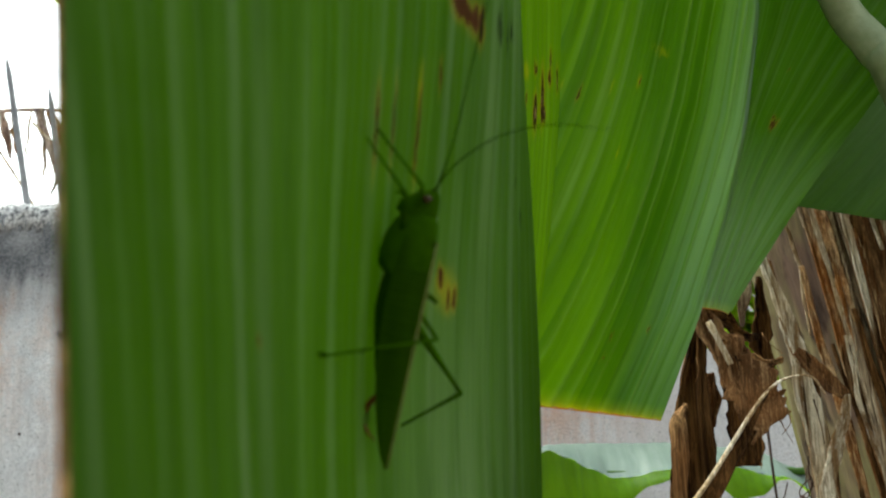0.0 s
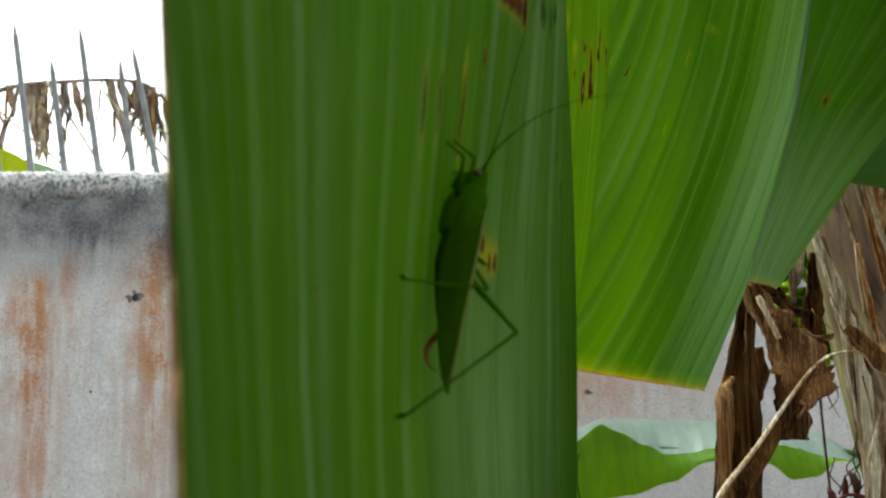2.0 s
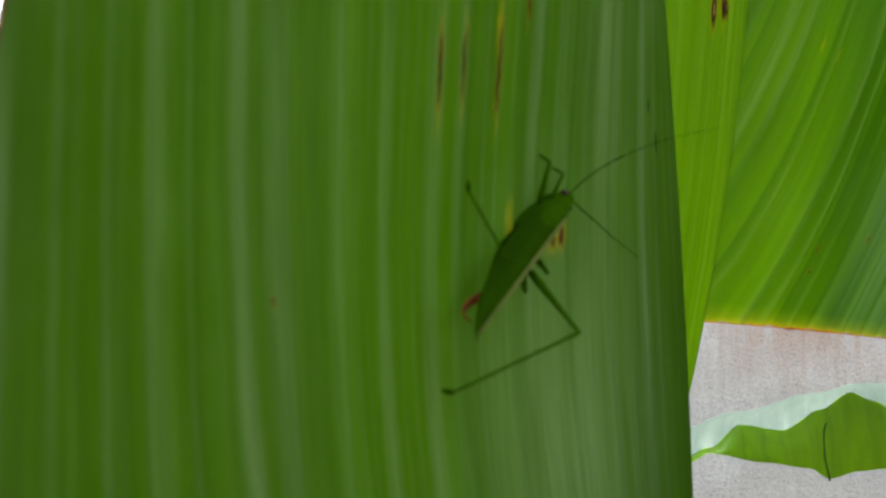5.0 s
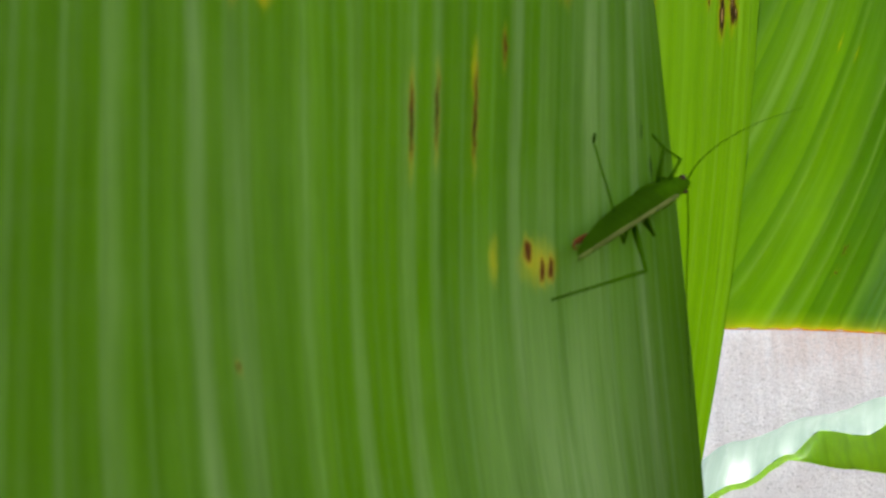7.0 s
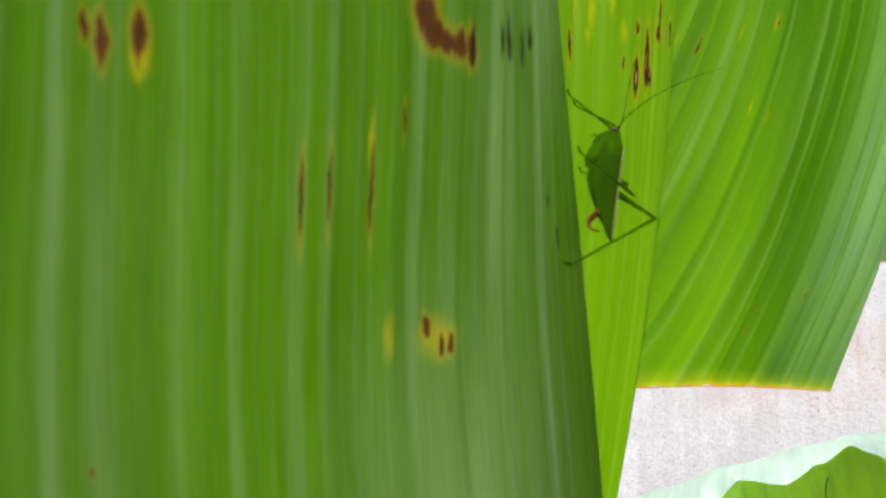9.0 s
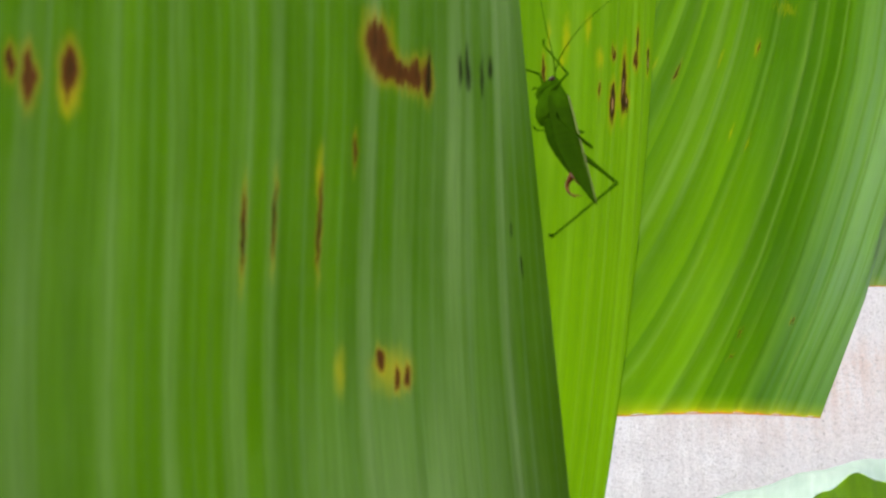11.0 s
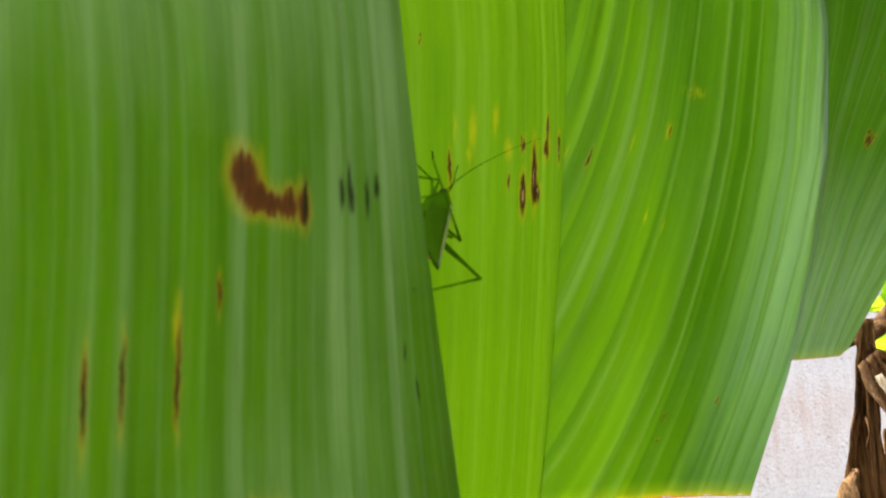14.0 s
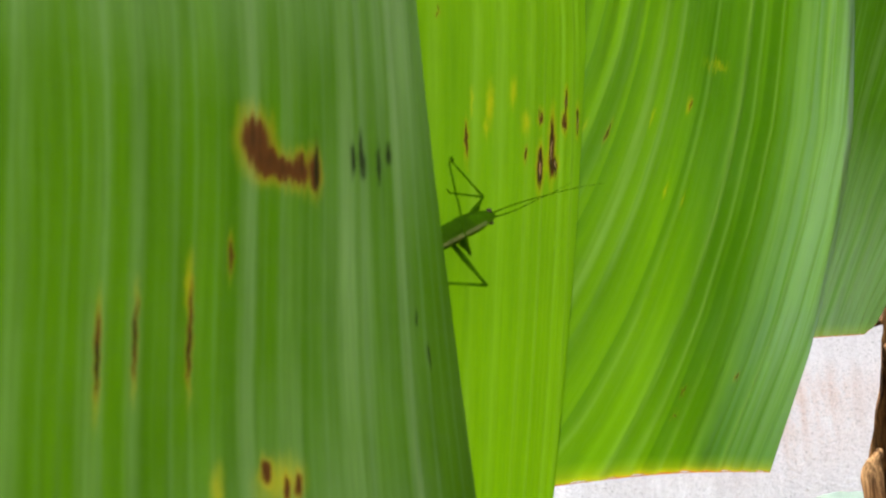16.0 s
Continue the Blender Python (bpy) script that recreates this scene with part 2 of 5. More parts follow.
BLOOM_A = (
    (0.098, 1.838, 0.040, 0.055, 0.75), (0.112, 1.90, 0.018, 0.05, 0.30), (0.07, 1.976, 0.08, 0.05, 0.75), (0.125, 1.955, 0.02, 0.05, 0.6), (0.03, 1.86, 0.02, 0.05, 0.08),
)
SPOTS_B1 = (
    (0.0642, 1.9394, 0.0022, 0.0055), (0.0714, 1.9464, 0.0020, 0.0087), (0.0724, 1.9408, 0.0036, 0.0028), (0.0636, 1.9539, 0.0015, 0.0023),
    (0.0801, 1.9544, 0.0021, 0.0030), (0.0807, 1.9608, 0.0013, 0.0034), (0.0554, 1.9424, 0.0010, 0.0019), (0.0293, 1.9440, 0.0006, 0.0047),
    (0.0894, 1.9557, 0.0009, 0.0045), (0.0210, 1.9783, 0.0004, 0.0010),
)
STREAKS_B1 = (
    (0.0640, 1.9384, 0.0013, 0.0048), (0.0711, 1.9450, 0.0013, 0.0085), (0.0738, 1.9408, 0.0012, 0.0032), (0.0806, 1.9600, 0.0007, 0.0032), (0.0894, 1.9557, 0.0006, 0.0040),
)
SPOTS_B2 = (
    (-0.0413, 1.9525, 0.0009, 0.0026), (0.0164, 1.9625, 0.0013, 0.0014), (0.1041, 1.8778, 0.0012, 0.0008), (0.0749, 1.8676, 0.0008, 0.0006),
    (0.0742, 1.8747, 0.0008, 0.0006),
)
SPOTS_G = (
    (0.0112, 1.9697, 0.0017, 0.0019), (0.0097, 1.9722, 0.0006, 0.0007), (0.0049, 1.9904, 0.0005, 0.0007),
)
YELLOW_A = (
    (0.0804, 1.8736, 0.0012, 0.0037), (0.0922, 1.8730, 0.0047, 0.0037), (0.0751, 1.9020, 0.0005, 0.0040), (0.0355, 1.9063, 0.0014, 0.0026),
)
YELLOW_B1 = (
    (0.0309, 1.9546, 0.0006, 0.0039), (0.0377, 1.9552, 0.0014, 0.0060), (0.0480, 1.9595, 0.0014, 0.0040), (0.0364, 1.9480, 0.0009, 0.0031),
    (0.0552, 1.9512, 0.0026, 0.0032),
)
YELLOW_B2 = (
    (0.0313, 1.9747, 0.0104, 0.0008), (0.0149, 1.9627, 0.0019, 0.0024), (-0.0114, 1.9586, 0.001, 0.0024), (-0.0606, 1.9542, 0.0012, 0.0021),
    (0.0145, 1.936, 0.0011, 0.0017), (0.0282, 1.9338, 0.0012, 0.0017),
)
BLOOM_B2 = (
    (0.138, 1.95, 0.055, 0.15, 0.9), (0.155, 1.885, 0.045, 0.07, 0.65),
)
DARK, LIGHT, VEIN = (0.032, 0.084, 0.002), (0.052, 0.120, 0.003), (0.21, 0.30, 0.125)
GREEN_LOW, GREEN_HIGH = (0.05, 0.14, 0.003), (0.09, 0.22, 0.006)
LEAF_A = leaf_material("leaf_near", DARK, LIGHT, VEIN, (0.225, 0.375, 0.002), 0.5, SPOTS_A, STREAKS_A, YELLOW_A, BLOOM_A, ragged=0.5, step=0.0088, spec=0.03, shine=0.6, lines=0.7, fine_lines=0.3, folds=0.32, shade_belt=(0.105, 0.0, 0.05, 0.35))
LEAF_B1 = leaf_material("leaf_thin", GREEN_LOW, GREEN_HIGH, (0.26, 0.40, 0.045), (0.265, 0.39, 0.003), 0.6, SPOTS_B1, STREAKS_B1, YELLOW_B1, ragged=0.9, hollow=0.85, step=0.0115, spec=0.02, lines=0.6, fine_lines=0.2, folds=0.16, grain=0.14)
LEAF_B2 = leaf_material("leaf_pleated", GREEN_LOW, GREEN_HIGH, (0.29, 0.42, 0.10), (0.265, 0.40, 0.002), 0.6, SPOTS_B2, yellow=YELLOW_B2, bloom=BLOOM_B2, margin=(1.8563, 0.0947), step=0.017, shade_belt=(0.108, 0.64, 0.055, 0.66), spec=0.04, lines=0.55, fine_lines=0.08, folds=0.16, grain=0.10, wax=(0.265, 0.385, 0.28), facets=0.55)
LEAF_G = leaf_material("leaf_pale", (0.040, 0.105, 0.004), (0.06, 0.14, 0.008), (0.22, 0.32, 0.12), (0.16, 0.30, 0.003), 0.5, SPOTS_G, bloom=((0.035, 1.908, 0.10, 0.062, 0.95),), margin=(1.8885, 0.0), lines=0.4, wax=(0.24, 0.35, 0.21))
# LEAF_A's greens again, with shade put in as a dimmer glow colour
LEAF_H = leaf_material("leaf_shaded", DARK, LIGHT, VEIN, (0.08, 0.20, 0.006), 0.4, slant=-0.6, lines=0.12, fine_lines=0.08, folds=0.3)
LEAF_C = leaf_material("leaf_young", (0.08, 0.19, 0.012), (0.13, 0.28, 0.02), VEIN, (0.66, 0.90, 0.03), 0.76, step=0.014, shine=0.4, lines=0.25, folds=0.3)
LEAF_C_TOP = leaf_material("leaf_waxy", (0.145, 0.205, 0.165), (0.19, 0.25, 0.205), (0.24, 0.30, 0.25), (0.16, 0.27, 0.10), 0.3, step=0.014, shine=0.35)
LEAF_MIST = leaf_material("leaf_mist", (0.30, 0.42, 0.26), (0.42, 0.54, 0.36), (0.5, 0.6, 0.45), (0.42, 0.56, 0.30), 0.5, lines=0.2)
LEAF_GOLD = leaf_material("leaf_gold", (0.30, 0.36, 0.01), (0.42, 0.46, 0.02), (0.5, 0.5, 0.05), (0.75, 0.80, 0.02), 0.6, lines=0.2)



def dry_material(name, a, b, c, grain=(120, 120, 4), seams=0.7, thin=0.0):
    """Dry banana fibre: a dark, b light fibres, c patches of another tone."""
    m = Nodes(name)
    a, b, c = (a[0] * 0.75, a[1] * 0.7, a[2] * 0.55), (b[0], b[1] * 0.97, b[2] * 0.8), (c[0] * 0.95, c[1] * 0.9, c[2] * 0.72)
    streak = m.noise(m.coords("Object", grain), 1.0, 5.0, 0.65)
    fine = m.noise(m.coords("Object", tuple(g * k for g, k in zip(grain, (8.0, 8.0, 3.0)))), 1.0, 4.0, 0.7)
    split = m.noise(m.coords("Object", tuple(g * k for g, k in zip(grain, (1.4, 1.4, 0.5)))), 1.0, 2.0, 0.5)
    big = m.noise(m.coords("Object"), 26, 4.0)
    col = m.mix(m.ramp(streak, (0.42, 0.0), (0.58, 1.0)), a, b)
    col = m.mix(m.ramp(big, (0.45, 0.0), (0.62, 0.9)), col, c)
    col = m.mix(m.math("MULTIPLY", m.ramp(fine, (0.40, 0.75), (0.60, 0.0)), 0.8), col, tuple(v * 0.35 for v in a))
    col = m.mix(m.math("MULTIPLY", m.ramp(fine, (0.56, 0.0), (0.72, 0.6)), 0.8), col, tuple(min(0.8, v * 1.35) for v in b))
    crack = m.ramp(split, (0.30, 1.0), (0.37, 0.0))
    col = m.mix(m.math("MULTIPLY", crack, seams), col, tuple(v * 0.18 for v in a))
    relief = m.math("ADD", m.math("ADD", streak, m.math("MULTIPLY", fine, 0.4)), m.math("MULTIPLY", crack, -0.5))
    p = m.surface(col, rough=0.8, bump=relief, height=0.003, strength=0.9, spec=0.05)
    if thin:
        tr = m.n("BsdfTranslucent")
        m.link(col, tr.inputs["Color"])
        mixer = m.n("MixShader", Fac=thin)
        m.link(p.outputs[0], mixer.inputs[1])
        m.link(tr.outputs[0], mixer.inputs[2])
        m.link(mixer.outputs[0], m.out.inputs["Surface"])
    return m.mat


DRY_DARK = dry_material("dry_leaf_dark", (0.022, 0.010, 0.004), (0.21, 0.105, 0.04), (0.085, 0.040, 0.015))
DRY_MID = dry_material("dry_leaf_brown", (0.085, 0.040, 0.018), (0.42, 0.24, 0.12), (0.22, 0.105, 0.045))
DRY_TAN = dry_material("dry_leaf_tan", (0.17, 0.085, 0.04), (0.46, 0.29, 0.17), (0.30, 0.15, 0.07), seams=0.5)
DRY_PALE = dry_material("dry_leaf_straw", (0.30, 0.19, 0.10), (0.90, 0.83, 0.74), (0.60, 0.45, 0.30))
DRY_ORANGE = dry_material("dry_leaf_orange", (0.14, 0.06, 0.02), (0.75, 0.52, 0.33), (0.42, 0.17, 0.045), seams=0.9)
DRY_GREY = dry_material("dry_leaf_grey", (0.13, 0.078, 0.048), (0.70, 0.57, 0.45), (0.27, 0.18, 0.13), seams=0.9)
# the far fibre's tones are paled, the glare of the sky put into them
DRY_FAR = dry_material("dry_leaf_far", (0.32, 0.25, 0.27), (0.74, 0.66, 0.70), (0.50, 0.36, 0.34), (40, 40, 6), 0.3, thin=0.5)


def sheath_material():
    """Smooth outer sheath: grey-brown, turning yellow-green in patches, with dark blotches."""
    m = Nodes("sheath_smooth")
    grain = m.noise(m.coords("Object", (70, 70, 3)), 1.0, 4.0, 0.6)
    patch = m.noise(m.coords("Object", (16, 16, 7)), 1.0, 3.0)
    spot = m.noise(m.coords("Object", (60, 60, 22)), 1.0, 3.0)
    fine = m.noise(m.coords("Object", (420, 420, 9)), 1.0, 3.0)
    col = m.mix(m.ramp(grain, (0.35, 0.0), (0.65, 1.0)), (0.045, 0.026, 0.017), (0.18, 0.115, 0.075))
    col = m.mix(m.ramp(patch, (0.46, 0.0), (0.62, 0.8)), col, (0.30, 0.28, 0.10))
    col = m.mix(m.ramp(spot, (0.58, 0.0), (0.68, 0.9)), col, (0.03, 0.016, 0.011))
    col = m.mix(m.math("MULTIPLY", m.ramp(fine, (0.40, 0.6), (0.58, 0.0)), 0.6), col, (0.10, 0.07, 0.05))
    m.surface(col, rough=0.55, bump=m.math("ADD", grain, m.math("MULTIPLY", fine, 0.3)), height=0.002, strength=0.6, spec=0.1)
    return m.mat


SHEATH = sheath_material()


# rust runs on the wall: x of the middle, half width, z where it starts, z where it has faded, strength
RUST_RUNS = ((-0.265, 0.085, 2.08, 1.45, 1.0), (-0.455, 0.06, 2.02, 1.25, 0.9), (-0.385, 0.03, 2.05, 1.75, 0.6), (-0.62, 0.08, 2.06, 1.45, 0.7), (-0.155, 0.05, 2.08, 1.6, 0.8), (-0.075, 0.035, 2.04, 1.5, 0.6), (0.50, 0.26, 1.86, 1.66, 0.5), (-0.80, 0.06, 2.05, 1.4, 0.7))


def wall_material():
    m = Nodes("stained_render")
    co = m.coords("Object")
    sep = m.n("SeparateXYZ")
    m.link(co, sep.inputs[0])
    x, z = sep.outputs[0], sep.outputs[2]
    run = m.noise(m.coords("Object", (9, 9, 2.6)), 1.0, 4.0, 0.6)
    thin = m.noise(m.coords("Object", (55, 55, 3.5)), 1.0, 4.0, 0.65)
    grit = m.noise(co, 190, 4.0, 0.65)
    blot = m.noise(co, 16, 4.0)
    patch = m.noise(m.coords("Object", (38, 38, 15)), 1.0, 5.0, 0.7)
    pore = m.noise(co, 420, 2.0)
    base = m.mix(m.ramp(grit, (0.35, 0.0), (0.65, 1.0)), (0.72, 0.71, 0.71), (0.92, 0.91, 0.91))
    base = m.mix(m.math("MULTIPLY", m.ramp(thin, (0.42, 0.0), (0.66, 1.0)), 0.35), base, (0.52, 0.51, 0.51))
    base = m.mix(m.ramp(blot, (0.40, 0.0), (0.8, 0.4)), base, (0.58, 0.565, 0.555))
    # towards the right the colour is darkened to hold down the wall's brightness
    dim_right = m.math("MULTIPLY", m.ramp(m.math("ADD", x, m.math("MULTIPLY", m.math("SUBTRACT", blot, 0.5), 0.5)), (0.15, 0.0), (0.45, 1.0)), 0.5)
    base = m.mix(dim_right, base, (0.58, 0.54, 0.535))
    rust = None
    bent = m.math("ADD", x, m.math("ADD", m.math("MULTIPLY", m.math("SUBTRACT", run, 0.5), 0.11), m.math("MULTIPLY", m.math("SUBTRACT", blot, 0.5), 0.07)))
    for rx, rw, top, low, much in RUST_RUNS:
        side = m.math("SUBTRACT", 1.0, m.math("DIVIDE", m.math("ABSOLUTE", m.math("SUBTRACT", bent, rx)), rw), clamp=True)
        fall = m.math("MULTIPLY", m.math("DIVIDE", m.math("SUBTRACT", top, z), 0.05, clamp=True), m.math("DIVIDE", m.math("SUBTRACT", z, low), top - low, clamp=True))
        one = m.math("MULTIPLY", m.math("MULTIPLY", side, fall), much)
        rust = one if rust is None else m.math("MAXIMUM", rust, one)
    rust = m.math("MULTIPLY", m.math("MULTIPLY", rust, 1.7, clamp=True), m.ramp(m.math("ADD", m.math("ADD", m.math("MULTIPLY", thin, 0.3), m.math("MULTIPLY", grit, 0.25)), m.math("ADD", m.math("MULTIPLY", patch, 0.3), m.math("MULTIPLY", blot, 0.15))), (0.41, 0.05), (0.53, 1.0)))
    base = m.mix(m.math("MULTIPLY", rust, 0.95), base, (0.58, 0.26, 0.11))
    base = m.mix(m.math("MULTIPLY", m.ramp(pore, (0.56, 0.0), (0.68, 1.0)), 0.36), base, (0.28, 0.27, 0.27))
    base = m.mix(m.math("MULTIPLY", m.ramp(patch, (0.52, 0.0), (0.72, 1.0)), 0.28), base, (0.50, 0.49, 0.50))
    specks = m.ramp(m.noise(co, 230, 3.0), (0.62, 0.0), (0.70, 1.0))
    base = m.mix(m.math("MULTIPLY", specks, 0.5), base, (0.10, 0.09, 0.08))
    depth = m.math("SUBTRACT", 2.145, z)
    ragged = m.math("ADD", depth, m.math("MULTIPLY", m.math("SUBTRACT", thin, 0.5), 0.12))
    mould = m.ramp(m.math("MULTIPLY", ragged, 5.0), (0.0, 0.96), (0.38, 0.96), (0.55, 0.62), (0.95, 0.0))
    base = m.mix(m.math("MULTIPLY", mould, m.math("ADD", m.math("MULTIPLY", m.ramp(blot, (0.35, 0.6), (0.6, 1.0)), 0.6), m.math("MULTIPLY", m.ramp(grit, (0.35, 0.4), (0.6, 1.0)), 0.4))), base, (0.075, 0.077, 0.088))
    m.surface(base, rough=0.9, bump=m.math("ADD", grit, m.math("MULTIPLY", blot, 0.8)), height=0.005, strength=0.9, spec=0.15)
    return m.mat


WALL = wall_material()


def simple(name, a, b, scale, rough=0.8, metal=0.0, height=0.003, spec=0.3):
    m = Nodes(name)
    f = m.noise(m.coords("Object"), scale, 5.0, 0.62)
    g = m.noise(m.coords("Object"), scale * 7, 3.0)
    col = m.mix(m.ramp(f, (0.35, 0.0), (0.65, 1.0)), a, b)
    m.surface(col, rough=rough, metal=metal, bump=m.math("ADD", f, m.math("MULTIPLY", g, 0.3)), height=height, strength=0.6, spec=spec)
    return m.mat


def mortar_material():
    """Whitish crumbly mortar with dark lichen specks and black mould along its foot."""
    m = Nodes("weathered_mortar")
    co = m.coords("Object")
    sep = m.n("SeparateXYZ")
    m.link(co, sep.inputs[0])
    f = m.noise(co, 150, 5.0, 0.65)
    g = m.noise(co, 420, 3.0)
    wide = m.noise(co, 22, 3.0)
    col = m.mix(m.ramp(f, (0.36, 0.0), (0.54, 1.0)), (0.10, 0.10, 0.105), (0.82, 0.80, 0.79))
    col = m.mix(m.ramp(g, (0.58, 0.0), (0.66, 0.8)), col, (0.09, 0.085, 0.085))
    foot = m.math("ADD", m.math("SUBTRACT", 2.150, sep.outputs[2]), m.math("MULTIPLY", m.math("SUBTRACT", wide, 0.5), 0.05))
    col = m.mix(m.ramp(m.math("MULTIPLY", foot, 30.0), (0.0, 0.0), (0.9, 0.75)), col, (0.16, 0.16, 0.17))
    col = m.mix(m.ramp(wide, (0.62, 0.0), (0.70, 0.6)), col, (0.22, 0.15, 0.10))
    m.surface(col, rough=0.95, bump=m.math("ADD", f, m.math("MULTIPLY", g, 0.4)), height=0.006, strength=0.8, spec=0.15)
    return m.mat


MORTAR = mortar_material()
SOIL = simple("soil", (0.07, 0.05, 0.035), (0.16, 0.12, 0.08), 9, 0.95, height=0.02)
IRON = simple("grey_painted_iron", (0.20, 0.20, 0.21), (0.34, 0.34, 0.35), 40, 0.55, 0.3, 0.0008)
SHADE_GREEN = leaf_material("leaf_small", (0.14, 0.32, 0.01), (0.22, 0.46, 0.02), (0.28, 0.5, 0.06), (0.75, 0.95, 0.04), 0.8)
TWIG = simple("twig_bark", (0.03, 0.02, 0.015), (0.10, 0.06, 0.04), 80, 0.9)
RED_BRACT = simple("dark_red_husk", (0.05, 0.008, 0.006), (0.13, 0.02, 0.012), 120, 0.7)
HEM = leaf_material("dry_margin", (0.36, 0.13, 0.03), (0.52, 0.25, 0.06), (0.6, 0.35, 0.10), (0.62, 0.30, 0.05), 0.6)
MIDRIB = simple("midrib_green", (0.17, 0.21, 0.10), (0.27, 0.31, 0.17), 70, 0.5, height=0.001)


# ---- mesh helpers ----
def mesh_object(name, verts, faces, material, parent=None, label="", uvs=None, smooth=True):
    me = bpy.data.meshes.new(name)
    me.from_pydata([tuple(v) for v in verts], [], [tuple(f) for f in faces])
    if uvs is not None:
        layer = me.uv_layers.new(name="UVMap")
        idx = np.empty(len(me.loops), dtype=np.int32)
        me.loops.foreach_get("vertex_index", idx)
        layer.data.foreach_set("uv", np.asarray(uvs, dtype=np.float32)[idx].ravel())
    me.materials.append(material)
    if smooth:
        me.polygons.foreach_set("use_smooth", [True] * len(me.polygons))
    me.validate()
    me.update()
    ob = new(name, me)
    ob.parent = parent
    if label:
        ob["label"] = label
    return ob


def part(name, bm, material, parent, label=""):
    me = bpy.data.meshes.new(name)
    bmesh.ops.recalc_face_normals(bm, faces=bm.faces)
    bm.to_mesh(me)
    bm.free()
    me.materials.append(material)
    for p in me.polygons:
        p.use_smooth = True
    ob = new(name, me)
    ob.parent = parent
    if label:
        ob["label"] = label
    return ob


def empty(name, at=(0, 0, 0)):
    ob = new(name)
    ob.location = at
    return ob


def sheet(name, place, nu, nv, v0, v1, width, material, parent, label="", thick=0.0004, shape=None, pleat=0.0, pleat_step=0.0065, flow=None):
    """A thin closed blade. place(a, z) gives the surface; shape(a) gives the lower and upper z for each a; pleat: height of the folds along the veins."""
    rng = random.Random(name + label)
    phase = rng.random() * 6
    P = np.empty((nv + 1, nu + 1, 3))
    uv = np.empty((nv + 1, nu + 1, 2))
    for i in range(nu + 1):
        a = i / nu
        lo, hi = shape(a) if shape else (v0, v1)
        for j in range(nv + 1):
            z = lo + (hi - lo) * j / nv
            P[j, i] = place(a, z)
            uv[j, i] = (width * (a + ((z - 1.89) * flow(a) if flow else 0.0)), z)
    du = np.gradient(P, axis=1)
    dv = np.gradient(P, axis=0)
    N = np.cross(du, dv)
    N /= np.linalg.norm(N, axis=2, keepdims=True) + 1e-12
    if pleat:
        u = uv[:, :, 0]
        wave = np.sin(u / pleat_step * 2 * math.pi + phase) + 0.6 * np.sin(u / pleat_step * 2.9 + phase * 2 + uv[:, :, 1] * 6)
        # the folds flatten towards both side edges
        a = np.linspace(0, 1, nu + 1)
        fade = np.clip(np.minimum(a, 1 - a) * 16, 0, 1)
        P = P + N * (pleat * wave * fade[None, :])[:, :, None]
    F, B = P + N * thick / 2, P - N * thick / 2
    n = (nu + 1) * (nv + 1)
    verts = np.concatenate([F.reshape(-1, 3), B.reshape(-1, 3)])
    uvs = np.concatenate([uv.reshape(-1, 2)] * 2)
    faces = []
    w = nu + 1
    for j in range(nv):
        for i in range(nu):
            q = j * w + i
            faces.append((q, q + 1, q + w + 1, q + w))
            faces.append((n + q, n + q + w, n + q + w + 1, n + q + 1))
    # the rim has vertices of its own, so that the faces stay flat up to the edge
    ring = [i for i in range(nu)] + [j * w + nu for j in range(nv)] + [nv * w + i for i in range(nu, 0, -1)] + [j * w for j in range(nv, 0, -1)]
    k = len(ring)
    verts = np.concatenate([verts, verts[ring], verts[[n + q for q in ring]]])
    uvs = np.concatenate([uvs, uvs[ring], uvs[ring]])
    for i in range(k):
        j = (i + 1) % k
        faces.append((2 * n + j, 2 * n + i, 2 * n + k + i, 2 * n + k + j))
    return mesh_object(name, verts, faces, material, parent, label, uvs)


def spline(points, n):
    """Points along a smooth curve through the given ones."""
    p = [Vector(q) for q in points]
    p = [2 * p[0] - p[1]] + p + [2 * p[-1] - p[-2]]
    out = []
    for i in range(1, len(p) - 2):
        for k in range(n):
            t = k / n
            a, b, c, d = p[i - 1:i + 3]
            out.append(0.5 * ((2 * b) + (c - a) * t + (2 * a - 5 * b + 4 * c - d) * t * t + (3 * b - a - 3 * c + d) * t ** 3))
    return out + [p[-2]]


def tube_bm(points, radii, sides=8, flat=1.0, bm=None):
    """A tube along points; radii one per point; flat squeezes it across its second axis."""
    bm = bm or bmesh.new()
    rings = []
    pts = [Vector(q) for q in points]
    ref = Vector((0, 0, 1))
    for i, q in enumerate(pts):
        d = (pts[min(i + 1, len(pts) - 1)] - pts[max(i - 1, 0)]).normalized()
        if abs(d.dot(ref)) > 0.95:
            ref = Vector((1, 0, 0))
        x = d.cross(ref).normalized()
        y = x.cross(d).normalized()
        ref = y
        r = radii[min(i, len(radii) - 1)]
        rings.append([bm.verts.new(q + x * math.cos(2 * math.pi * k / sides) * r + y * math.sin(2 * math.pi * k / sides) * r * flat) for k in range(sides)])
    for a, b in zip(rings, rings[1:]):
        for k in range(sides):
            bm.faces.new((a[k], a[(k + 1) % sides], b[(k + 1) % sides], b[k]))
    bm.faces.new(rings[0][::-1])
    bm.faces.new(rings[-1])
    return bm


